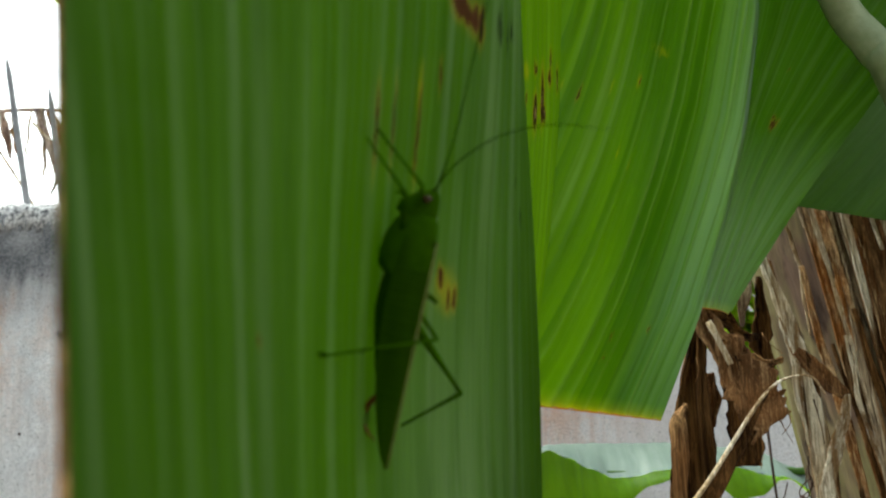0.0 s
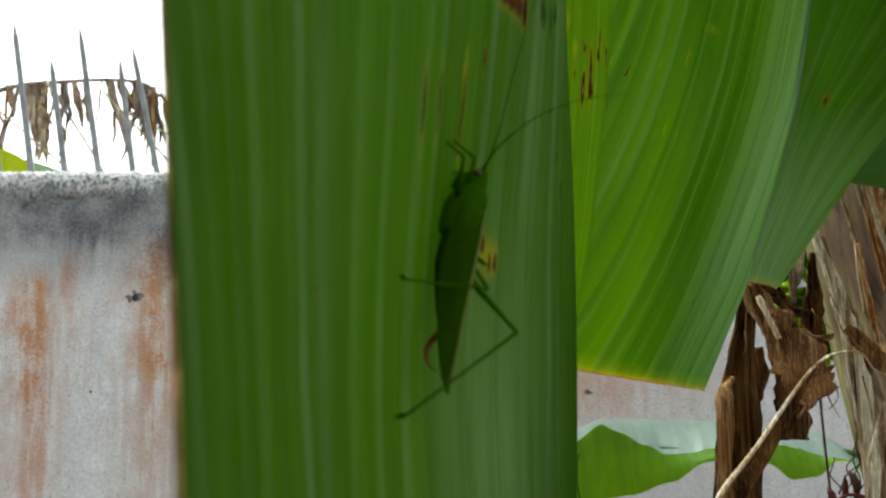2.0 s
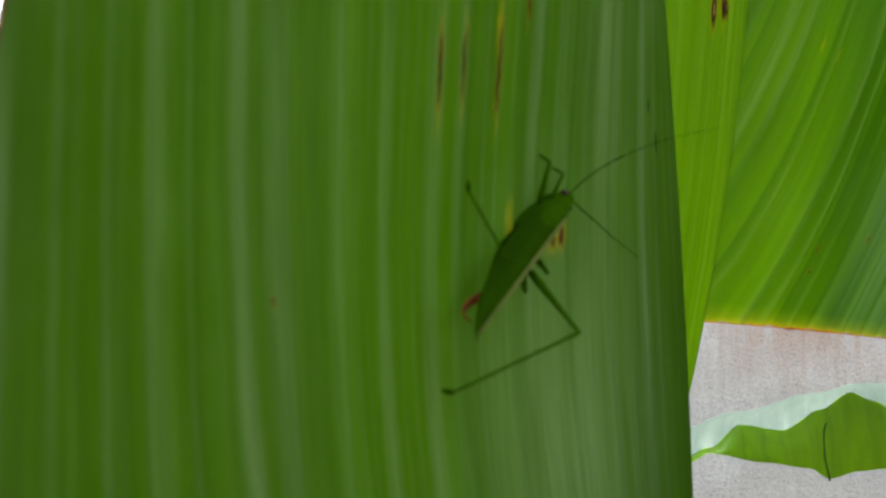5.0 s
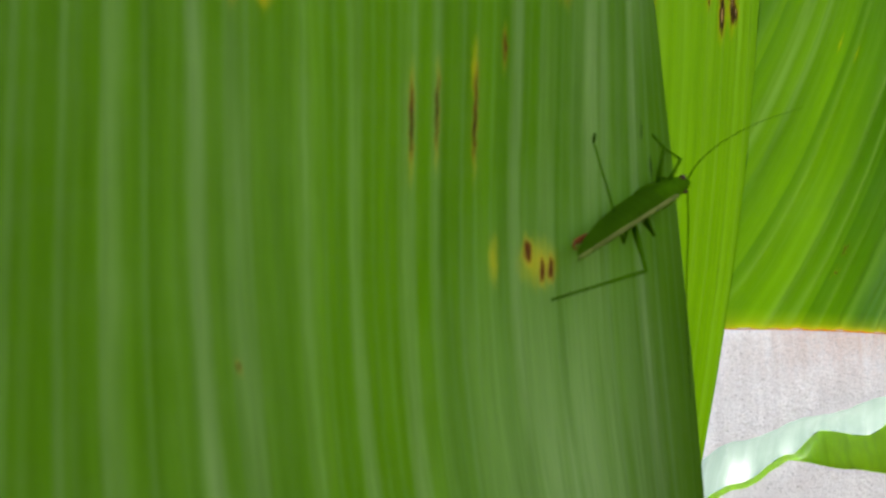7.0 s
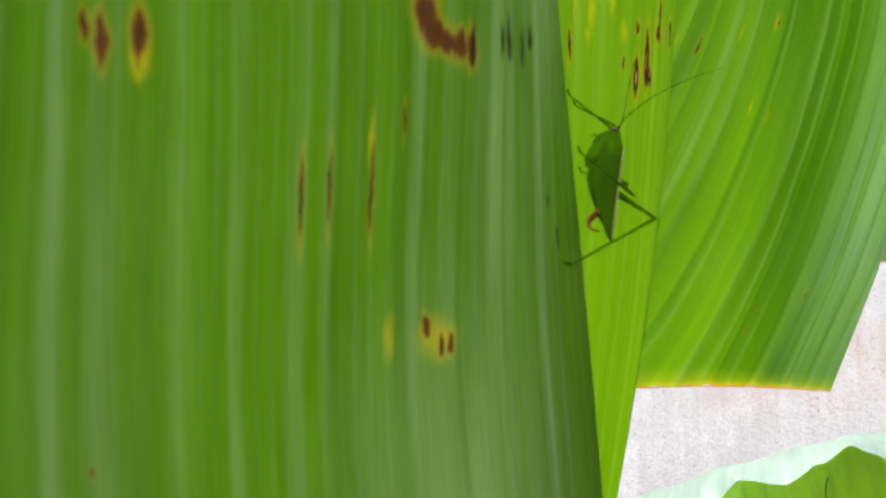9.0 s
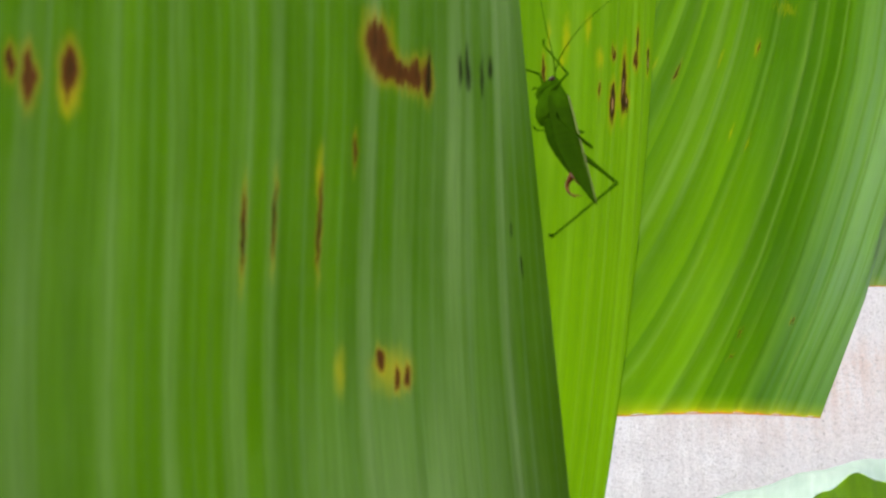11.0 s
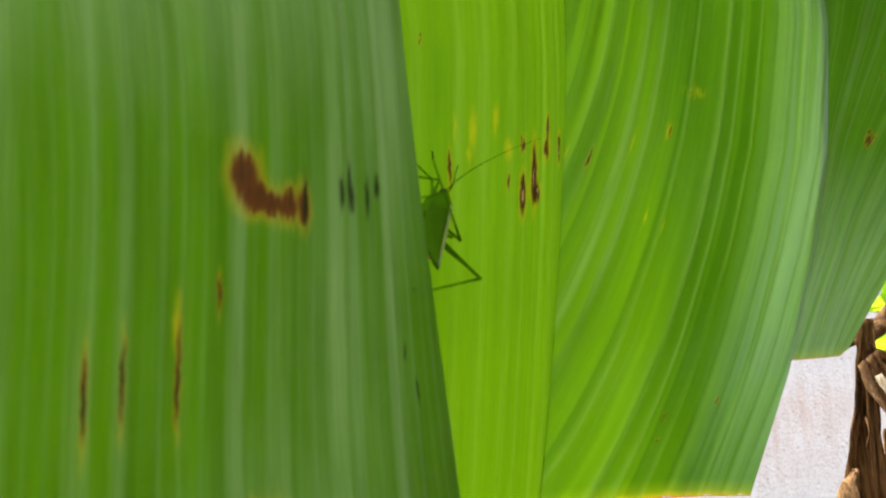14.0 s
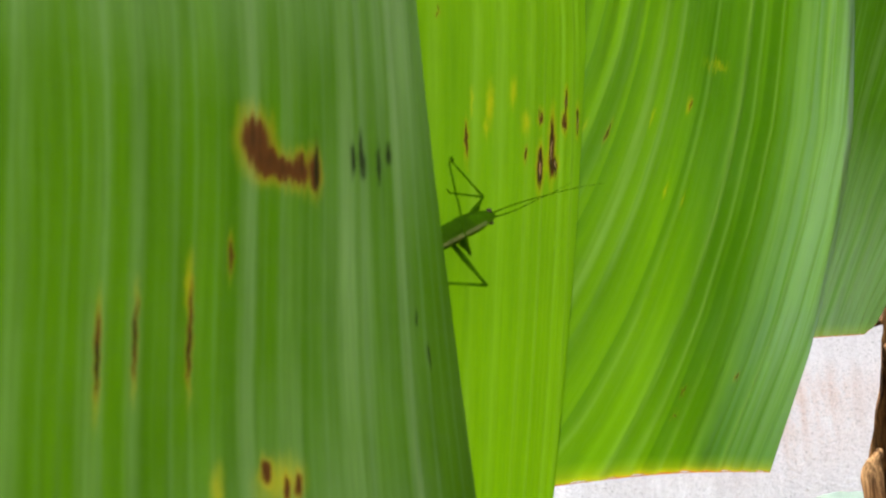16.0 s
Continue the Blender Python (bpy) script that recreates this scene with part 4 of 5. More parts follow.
def dry_leaves():
    thing = empty("dry_leaf", (0.36, 0.66, 1.90))
    back = Matrix.Translation((-0.36, -0.66, -1.90))
    L = [
        ribbon("folded_blade", [(0.321, 0.625, 1.912), (0.317, 0.622, 1.885), (0.312, 0.622, 1.85), (0.309, 0.622, 1.815), (0.306, 0.622, 1.78), (0.303, 0.622, 1.72), (0.300, 0.622, 1.66)], [0.007, 0.010, 0.016, 0.026, 0.028, 0.026, 0.02], (1, 0.2, 0), DRY_DARK, thing, "dark brown folded dry blade", 0.35, 0.0016, seed=2, ragged=0.10),
        ribbon("folded_blade", [(0.302, 0.616, 1.842), (0.297, 0.613, 1.832), (0.295, 0.612, 1.80), (0.293, 0.612, 1.77), (0.295, 0.614, 1.70)], [0.003, 0.010, 0.009, 0.010, 0.008], (1, 0.6, 0), DRY_MID, thing, "", -0.5, 0.0010, seed=5, ragged=0.16),
        ribbon("folded_blade", [(0.316, 0.617, 1.88), (0.313, 0.614, 1.84), (0.313, 0.613, 1.80), (0.311, 0.614, 1.74)], [0.003, 0.006, 0.007, 0.005], (1, -0.5, 0), DRY_DARK, thing, "", 0.5, 0.0008, seed=6, ragged=0.2),
        ribbon("torn_blade", [(0.316, 0.616, 1.893), (0.325, 0.611, 1.872), (0.333, 0.608, 1.855), (0.342, 0.606, 1.840), (0.348, 0.606, 1.829)], [0.010, 0.018, 0.025, 0.029, 0.024], (0.80, 0, 0.55), DRY_TAN, thing, "torn tan flap of dry blade", 0.16, 0.0020, seed=9, ragged=0.38),
        ribbon("torn_blade", [(0.346, 0.640, 1.866), (0.346, 0.635, 1.845), (0.345, 0.632, 1.825), (0.345, 0.632, 1.806)], [0.018, 0.023, 0.022, 0.019], (1, 0.1, 0), DRY_DARK, thing, "", 0.2, 0.0014, seed=12, ragged=0.18),
        ribbon("torn_blade", [(0.330, 0.638, 1.858), (0.328, 0.634, 1.842), (0.325, 0.632, 1.828)], [0.004, 0.009, 0.003], (1, 0.1, 0.2), DRY_MID, thing, "", 0.3, 0.0010, seed=13, ragged=0.3),
        ribbon("torn_blade", [(0.378, 0.665, 1.915), (0.376, 0.662, 1.893), (0.374, 0.66, 1.872), (0.376, 0.66, 1.855)], [0.002, 0.010, 0.014, 0.004], (1, 0.1, 0), DRY_DARK, thing, "", 0.2, 0.0012, seed=15, ragged=0.25),
        ribbon("torn_blade", [(0.365, 0.655, 1.930), (0.362, 0.652, 1.915), (0.359, 0.65, 1.900), (0.357, 0.65, 1.884)], [0.009, 0.012, 0.008, 0.001], (1, 0.1, 0), DRY_GREY, thing, "small grey withered tip", 0.25, 0.0008, seed=17, ragged=0.15),
        ribbon("torn_blade", [(0.318, 0.618, 1.894), (0.333, 0.620, 1.886), (0.346, 0.628, 1.878), (0.360, 0.635, 1.877)], [0.010, 0.009, 0.006, 0.003], (0.3, 0, 1), DRY_DARK, thing, "", 0.3, 0.0012, seed=19, ragged=0.3),
        ribbon("torn_blade", [(0.325, 0.612, 1.872), (0.340, 0.612, 1.866), (0.352, 0.618, 1.861), (0.366, 0.625, 1.864)], [0.008, 0.008, 0.005, 0.002], (0.3, 0, 1), DRY_MID, thing, "", 0.3, 0.0012, seed=23, ragged=0.3),
        part("dry_stalk", tube_bm(spline([(0.274, 0.585, 1.765), (0.282, 0.585, 1.785), (0.301, 0.585, 1.807), (0.325, 0.584, 1.838), (0.337, 0.584, 1.850), (0.348, 0.585, 1.8545), (0.361, 0.588, 1.854), (0.370, 0.592, 1.845)], 6), [0.0026 - 0.0020 * (i / 42) ** 0.8 for i in range(43)], 8, 0.55), DRY_PALE, thing, "pale dry stalk"),
        ribbon("folded_blade", [(0.281, 0.588, 1.772), (0.304, 0.588, 1.801), (0.323, 0.588, 1.829), (0.335, 0.587, 1.847)], [0.010, 0.009, 0.006, 0.001], (0.7, 0, -0.7), DRY_DARK, thing, "", 0.2, 0.0004, seed=25, ragged=0.1),
        ribbon("bent_strip", [(0.364, 0.606, 1.868), (0.370, 0.602, 1.860), (0.379, 0.60, 1.850), (0.386, 0.599, 1.843)], [0.005, 0.009, 0.009, 0.005], (0.7, 0, 0.7), DRY_MID, thing, "", 0.2, 0.0005, seed=21, ragged=0.08),
        ribbon("bent_strip", [(0.386, 0.598, 1.844), (0.383, 0.598, 1.832), (0.377, 0.598, 1.817), (0.371, 0.598, 1.80), (0.369, 0.598, 1.778), (0.366, 0.60, 1.72)], [0.003, 0.007, 0.009, 0.009, 0.006, 0.004], (1, 0, 0.25), DRY_PALE, thing, "pale bent dry strip", 0.2, 0.0006, seed=22, ragged=0.12),
        part("dry_stalk", tube_bm(spline([(0.316, 0.606, 1.885), (0.321, 0.604, 1.872), (0.325, 0.603, 1.862)], 4), [0.0016, 0.002, 0.0016], 7), DRY_PALE, thing),
        part("torn_petiole", tube_bm(spline([(0.310, 0.622, 1.900), (0.335, 0.645, 1.908), (0.37, 0.67, 1.935), (0.42, 0.69, 1.98)], 6), [0.0025, 0.003, 0.004, 0.006], 9, 0.6), DRY_DARK, thing),
    ]
    # loose fibres hanging from the torn edges
    rng = random.Random(31)
    for x, z in ((0.357, 1.836), (0.352, 1.832), (0.340, 1.828), (0.330, 1.842), (0.357, 1.886), (0.346, 1.878), (0.361, 1.870), (0.330, 1.866), (0.308, 1.866), (0.372, 1.842)):
        dx, dz = rng.uniform(-0.006, 0.010), rng.uniform(0.010, 0.024)
        pts = spline([(x, 0.607, z), (x + dx * 0.2, 0.604, z - dz * 0.5), (x + dx, 0.605, z - dz)], 5)
        L.append(part("fibre", tube_bm(pts, [0.0005, 0.0004, 0.0004, 0.0003, 0.00025, 0.0002, 0.0002], 5), DRY_MID if rng.random() < 0.6 else DRY_DARK, thing))
    for p in L:
        p.matrix_parent_inverse = back
    tagged(thing, "shrivelled brown dry leaf hanging on the stem", "dry leaf")
    return thing


STEM, DRY_LEAF = stem(), dry_leaves()


# ---- a young leaf behind, with its waxy upper side folded over ----
def far_leaf():
    thing = empty("young_banana_leaf", (0.95, 1.30, 0))
    back = Matrix.Translation((-0.95, -1.30, 0))

    crest_line = ((0.10, 1.65), (0.167, 1.68), (0.223, 1.711), (0.258, 1.737), (0.303, 1.731), (0.346, 1.754), (0.377, 1.773), (0.401, 1.763), (0.428, 1.749), (0.456, 1.737), (0.484, 1.737), (0.512, 1.743), (0.586, 1.747), (0.674, 1.728), (0.72, 1.70))
    top_line = ((0.10, 1.67), (0.18, 1.709), (0.274, 1.738), (0.362, 1.76), (0.42, 1.772), (0.552, 1.768), (0.633, 1.759), (0.689, 1.751), (0.745, 1.728), (0.80, 1.70))
    low_line = ((0.10, 1.65), (0.20, 1.700), (0.22, 1.709), (0.279, 1.699), (0.326, 1.693), (0.346, 1.682), (0.377, 1.690), (0.406, 1.693), (0.455, 1.707), (0.498, 1.729), (0.535, 1.738), (0.574, 1.726), (0.603, 1.707), (0.632, 1.71), (0.663, 1.729), (0.72, 1.70))

    def line(knots, x):
        for (x0, z0), (x1, z1) in zip(knots, knots[1:]):
            if x <= x1:
                t = min(max((x - x0) / (x1 - x0), 0), 1)
                return z0 + (z1 - z0) * t * t * (3 - 2 * t)
        return knots[-1][1]

    def upper(a, s):
        x = 0.10 + 0.62 * a
        z = line(crest_line, x)
        x2 = x + 0.025
        return x + (x2 - x) * s, 1.20 + 0.10 * s, z + (max(line(top_line, x2), z - 0.01) - z) * s + 0.004 * math.sin(s * 3.14)

    def lower(a, s):
        x = 0.10 + 0.62 * a
        z = line(crest_line, x)
        return x, 1.20 - 0.02 * math.sin(s * 1.5), z + (min(line(low_line, x), z - 0.001) - z) * s

    L = [
        sheet("blade_half", upper, 120, 16, 0, 1, 0.6, LEAF_C_TOP, thing, "pale waxy upper half", thick=0.0006, pleat=0.0004, pleat_step=0.02),
        sheet("blade_half", lower, 120, 16, 0, 1, 0.6, LEAF_C, thing, "bright green lower half", thick=0.0006, pleat=0.0004, pleat_step=0.02),
    ]
    rib = spline([(0.346, 1.178, 1.680), (0.343, 1.184, 1.71), (0.352, 1.196, 1.742), (0.40, 1.21, 1.745), (0.56, 1.22, 1.735), (0.70, 1.25, 1.73), (0.85, 1.28, 1.66), (0.93, 1.30, 1.2), (0.95, 1.30, -0.02)], 8)
    L.append(part("midrib", tube_bm(rib, [0.0012 + 0.010 * max(0, i - 16) / len(rib) for i in range(len(rib))], 9), LEAF_H, thing))
    for p in L:
        p.matrix_parent_inverse = back
    tagged(thing, "young banana leaf with a wavy folded blade", "leaf")
    return thing


FAR_LEAF = far_leaf()


# ---- beyond the wall ----
def dry_frond():
    thing = empty("dry_banana_leaf", (-1.3, 2.35, 0))
    back = Matrix.Translation((1.3, -2.35, 0))
    rib = spline([(-1.3, 2.35, -0.02), (-1.25, 2.35, 1.6), (-1.05, 2.33, 2.40), (-0.82, 2.3, 2.508), (-0.674, 2.3, 2.533), (-0.51, 2.3, 2.539), (-0.44, 2.3, 2.508), (-0.348, 2.3, 2.439), (-0.20, 2.3, 2.375)], 8)
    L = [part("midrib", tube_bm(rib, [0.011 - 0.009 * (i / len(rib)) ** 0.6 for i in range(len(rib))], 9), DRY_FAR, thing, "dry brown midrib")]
    rng = random.Random(4)
    n = 0
    for i, q in enumerate(rib):
        if not -1.0 < q.x < -0.21:
            continue
        for s in range(3):
            length = rng.uniform(0.06, 0.21)
            if rng.random() < 0.45:
                continue
            dx = rng.uniform(-0.025, 0.045)
            dy = rng.uniform(-0.05, 0.05)
            x = q.x + rng.uniform(-0.02, 0.02)
            pts = [(x, q.y, q.z + 0.002), (x + dx * 0.4, q.y + dy * 0.5, q.z - length * 0.4), (x + dx, q.y + dy, q.z - length * 0.75), (x + dx * rng.uniform(0.4, 1.6), q.y + dy, q.z - length)]
            w = rng.uniform(0.006, 0.024)
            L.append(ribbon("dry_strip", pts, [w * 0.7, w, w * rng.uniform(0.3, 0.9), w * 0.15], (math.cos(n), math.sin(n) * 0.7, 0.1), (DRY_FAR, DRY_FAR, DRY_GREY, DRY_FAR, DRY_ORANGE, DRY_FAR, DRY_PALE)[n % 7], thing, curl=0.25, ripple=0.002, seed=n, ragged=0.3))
            n += 1
    for x0, z0, x1, z1 in ((-0.86, 2.50, -0.60, 2.28), (-0.70, 2.53, -0.52, 2.26), (-0.56, 2.50, -0.34, 2.27), (-0.50, 2.45, -0.20, 2.30)):
        L.append(part("dry_stalk", tube_bm(spline([(x0, 2.28, z0), ((x0 + x1) / 2 + 0.01, 2.26, (z0 + z1) / 2 - 0.01), (x1, 2.24, z1)], 5), [0.007, 0.006, 0.005], 7, 0.5), DRY_PALE, thing, "pale dry stalk"))
    for p in L:
        p.matrix_parent_inverse = back
    tagged(thing, "withered brown banana leaf in ragged strips", "dry leaf")


def behind_leaf(points, width, mat, label, root):
    """A green blade beyond the wall on a stalk that reaches the ground."""
    thing = empty("banana_leaf", root)
    c = spline(points, 10)

    def place(a, s):
        i = min(int(a * (len(c) - 1)), len(c) - 2)
        f = a * (len(c) - 1) - i
        q = c[i].lerp(c[i + 1], f)
        w = width * math.sin(math.pi * min(1, 0.05 + 0.95 * a)) ** 0.6
        return q.x, q.y + 0.3 * w * s, q.z + w * (s - 0.5)

    L = [sheet("blade", place, 60, 14, 0, 1, 0.4, mat, thing, thick=0.0006)]
    L.append(part("stalk", tube_bm(spline([points[0], (root[0], root[1], points[0][2] - 0.25), (root[0], root[1], -0.02)], 8), [0.008, 0.012, 0.014], 8), MIDRIB, thing))
    for p in L:
        p.matrix_parent_inverse = Matrix.Translation([-r for r in root])
    tagged(thing, label, "leaf")


def small_leaf_bm(size, bm, at, turn):
    """A pointed leaf with a folded middle, added to bm."""
    rows = []
    for i in range(7):
        t = i / 6
        w = size * 0.32 * math.sin(math.pi * t ** 0.8) + 0.0002
        y = size * t
        z = -0.12 * size * t * t
        rows.append([bm.verts.new(at + turn @ Vector(p)) for p in ((-w, y, z + w * 0.35), (0, y, z), (w, y, z + w * 0.35))])
    for a, b in zip(rows, rows[1:]):
        for k in (0, 1):
            bm.faces.new((a[k], a[k + 1], b[k + 1], b[k]))


def vine(name, root, path, leaves, size, seed, label, mat):
    thing = empty(name, root)
    rng = random.Random(seed)
    c = spline(path, 8)
    L = [part("twig", tube_bm(c, [0.0022, 0.0016, 0.0012], 6), TWIG, thing)]
    for k in range(leaves):
        q = c[rng.randrange(int(0.4 * len(c)), len(c))]
        turn = Euler((rng.uniform(-1.0, 0.6), rng.uniform(-0.6, 0.6), rng.uniform(0, 6.28))).to_matrix()
        bm = bmesh.new()
        small_leaf_bm(size * rng.uniform(0.6, 1.2), bm, q, turn)
        bmesh.ops.solidify(bm, geom=bm.faces[:], thickness=0.0003)
        ob = part("leaf", bm, mat, thing)
        uv = ob.data.uv_layers.new(name="UVMap")
        for lp in ob.data.loops:
            co = ob.data.vertices[lp.vertex_index].co
            uv.data[lp.index].uv = (co.x, co.z)
        L.append(ob)
    for p in L:
        p.matrix_parent_inverse = Matrix.Translation([-r for r in root])
    tagged(thing, label, "plant")


dry_frond()
behind_leaf([(-0.05, 1.52, 2.30), (-0.10, 1.51, 2.42), (-0.18, 1.5, 2.465), (-0.30, 1.5, 2.475)], 0.12, LEAF_C, "yellow-green banana leaf tip against the sky", (-0.02, 1.50, 0))
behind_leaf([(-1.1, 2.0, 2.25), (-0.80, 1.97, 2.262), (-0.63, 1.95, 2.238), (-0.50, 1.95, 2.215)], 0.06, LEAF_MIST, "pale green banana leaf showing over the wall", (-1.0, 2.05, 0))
behind_leaf([(-0.99, 1.88, 2.25), (-0.79, 1.87, 2.265), (-0.63, 1.86, 2.240), (-0.545, 1.86, 2.212)], 0.055, LEAF_GOLD, "yellowing banana leaf tip over the wall", (-1.1, 1.9, 0))
vine("climbing_vine", (-0.23, 1.70, 2.16), [(-0.23, 1.70, 2.15), (-0.245, 1.70, 2.19), (-0.215, 1.71, 2.215), (-0.175, 1.71, 2.235), (-0.15, 1.71, 2.26), (-0.16, 1.72, 2.30)], 40, 0.034, 3, "small green vine rooted in the wall crest", LEAF_G)
vine("shrub", (0.55, 0.95, 0), [(0.55, 0.95, -0.01), (0.54, 0.95, 1.4), (0.51, 0.92, 1.80), (0.50, 0.90, 1.87), (0.485, 0.90, 1.90), (0.48, 0.90, 1.935), (0.515, 0.90, 1.98)], 120, 0.038, 8, "leafy green shrub behind the dry leaves", SHADE_GREEN)
vine("shrub", (-0.17, 0.85, 0), [(-0.17, 0.85, -0.01), (-0.17, 0.84, 1.2), (-0.17, 0.82, 1.62), (-0.165, 0.80, 1.735)], 14, 0.045, 11, "low green seedling in front of the wall", LEAF_B1)


def husk():
    thing = empty("withered_flower", (0.40, 0.70, 1.74))
    back = Matrix.Translation((-0.40, -0.70, -1.74))
    L = []
    rng = random.Random(5)
    for k in range(11):
        a = rng.uniform(-0.4, 3.5)
        p0 = Vector((0.388 + rng.uniform(-0.013, 0.008), 0.655, 1.756 + rng.uniform(0, 0.018)))
        p1 = p0 + Vector((math.cos(a) * 0.014, -0.004, math.sin(a) * 0.018))
        ribs = [p0, p0.lerp(p1, 0.35) + Vector((0.001, -0.003, 0.001)), p0.lerp(p1, 0.7) + Vector((0, -0.003, 0.002)), p1]
        L.append(part("bract", tube_bm(ribs, [0.0008, 0.0026, 0.0022, 0.0004], 8, 0.4), RED_BRACT if k % 3 else TWIG, thing))
    for k in range(6):
        x, z = 0.386 + rng.uniform(-0.006, 0.008), 1.772
        pts = [(x, 0.657, z)]
        for q in range(4):
            pts.append((pts[-1][0] + rng.uniform(-0.006, 0.006), 0.655, pts[-1][2] + rng.uniform(0.004, 0.011)))
        L.append(part("twig", tube_bm(spline(pts, 5), [0.0007, 0.0006, 0.0005, 0.0004], 5), TWIG, thing))
    L.append(part("stalk", tube_bm(spline([(0.402, 0.69, 1.70), (0.394, 0.665, 1.74), (0.390, 0.657, 1.765)], 5), [0.002, 0.0016, 0.0014], 6), TWIG, thing))
    for p in L:
        p.matrix_parent_inverse = back
    tagged(thing, "withered dark red flower bracts on a twig", "flower")
    return thing


HUSK = husk()


# ---- the katydid ----
def flesh(name, a, b, glow, share):
    """Insect skin that lets some light through."""
    m = Nodes(name)
    f = m.noise(m.coords("Object"), 900, 4.0, 0.6)
    p = m.surface(m.mix(m.ramp(f, (0.35, 0.0), (0.65, 1.0)), a, b), rough=0.7, bump=f, height=0.0001, spec=0.0)
    tr = m.n("BsdfTranslucent", Color=(*glow, 1))
    mixer = m.n("MixShader", Fac=share)
    m.link(p.outputs[0], mixer.inputs[1])
    m.link(tr.outputs[0], mixer.inputs[2])
    m.link(mixer.outputs[0], m.out.inputs["Surface"])
    return m.mat


BODY_GREEN = flesh("insect_green", (0.024, 0.066, 0.001), (0.038, 0.096, 0.002), (0.11, 0.27, 0.003), 0.3)
BELLY_GREEN = flesh("insect_belly", (0.012, 0.036, 0.001), (0.020, 0.054, 0.001), (0.05, 0.13, 0.002), 0.25)
WING_GREEN = leaf_material("insect_wing", (0.020, 0.054, 0.001), (0.032, 0.080, 0.002), (0.042, 0.10, 0.006), (0.11, 0.25, 0.006), 0.45, step=0.0012, spec=0.0, shine=0.6)
PALE_LINE = simple("insect_stripe", (0.09, 0.115, 0.02), (0.14, 0.16, 0.035), 900, 0.5, height=0.0001, spec=0.05)
RUST = simple("insect_rust", (0.09, 0.028, 0.008), (0.17, 0.048, 0.012), 900, 0.45, height=0.0001, spec=0.05)
EYE = simple("insect_eye", (0.03, 0.02, 0.008), (0.06, 0.04, 0.015), 900, 0.25, height=0.00005, spec=0.15)


def loft(rows, sides=14):
    """rows of (y, z centre, half width, half height), in millimetres, along the body."""
    bm = bmesh.new()
    rings = []
    for y, z, w, h in rows:
        rings.append([bm.verts.new((w * math.cos(2 * math.pi * k / sides) / 1000, y / 1000, (z + h * math.sin(2 * math.pi * k / sides)) / 1000)) for k in range(sides)])
    for a, b in zip(rings, rings[1:]):
        for k in range(sides):
            bm.faces.new((a[k], a[(k + 1) % sides], b[(k + 1) % sides], b[k]))
    bm.faces.new(rings[0][::-1])
    bm.faces.new(rings[-1])
    return bm


def mm(*points):
    return [tuple(c / 1000 for c in p) for p in points]


def leg(thing, name, coxa, knee, foot, toe, r, label=""):
    """A leg in its own space at the coxa: femur, tibia with short spines, and tarsus."""
    root = empty(name)
    root.parent = thing
    root.location = [c / 1000 for c in coxa]
    c, k, f, t = (Vector(p) / 1000 for p in (coxa, knee, foot, toe))
    k, f, t, c = k - c, f - c, t - c, Vector()
    mid = c.lerp(k, 0.35)
    part("femur", tube_bm([c, mid, c.lerp(k, 0.75), k], [r * 1.2 / 1000, r * 1.5 / 1000, r * 0.8 / 1000, r * 0.75 / 1000], 9), BODY_GREEN, root)
    bm = tube_bm([k, k.lerp(f, 0.3), k.lerp(f, 0.7), f], [r * 0.8 / 1000, r * 0.55 / 1000, r * 0.5 / 1000, r * 0.5 / 1000], 8)
    d = (f - k).normalized()
    side = d.cross(Vector((0.3, 0.2, 1))).normalized()
    for i in range(6):
        q = k.lerp(f, 0.25 + 0.11 * i)
        tube_bm([q, q + side * (0.0007 if i % 2 else -0.0007) + d * 0.0004], [0.00009, 0.00002], 4, bm=bm)
    part("tibia", bm, BODY_GREEN, root)
    part("tarsus", tube_bm([f, f.lerp(t, 0.5), t], [r * 0.7 / 1000, r * 0.9 / 1000, r * 0.5 / 1000], 7, 0.6), BELLY_GREEN, root, "dusky foot pad")
    return root


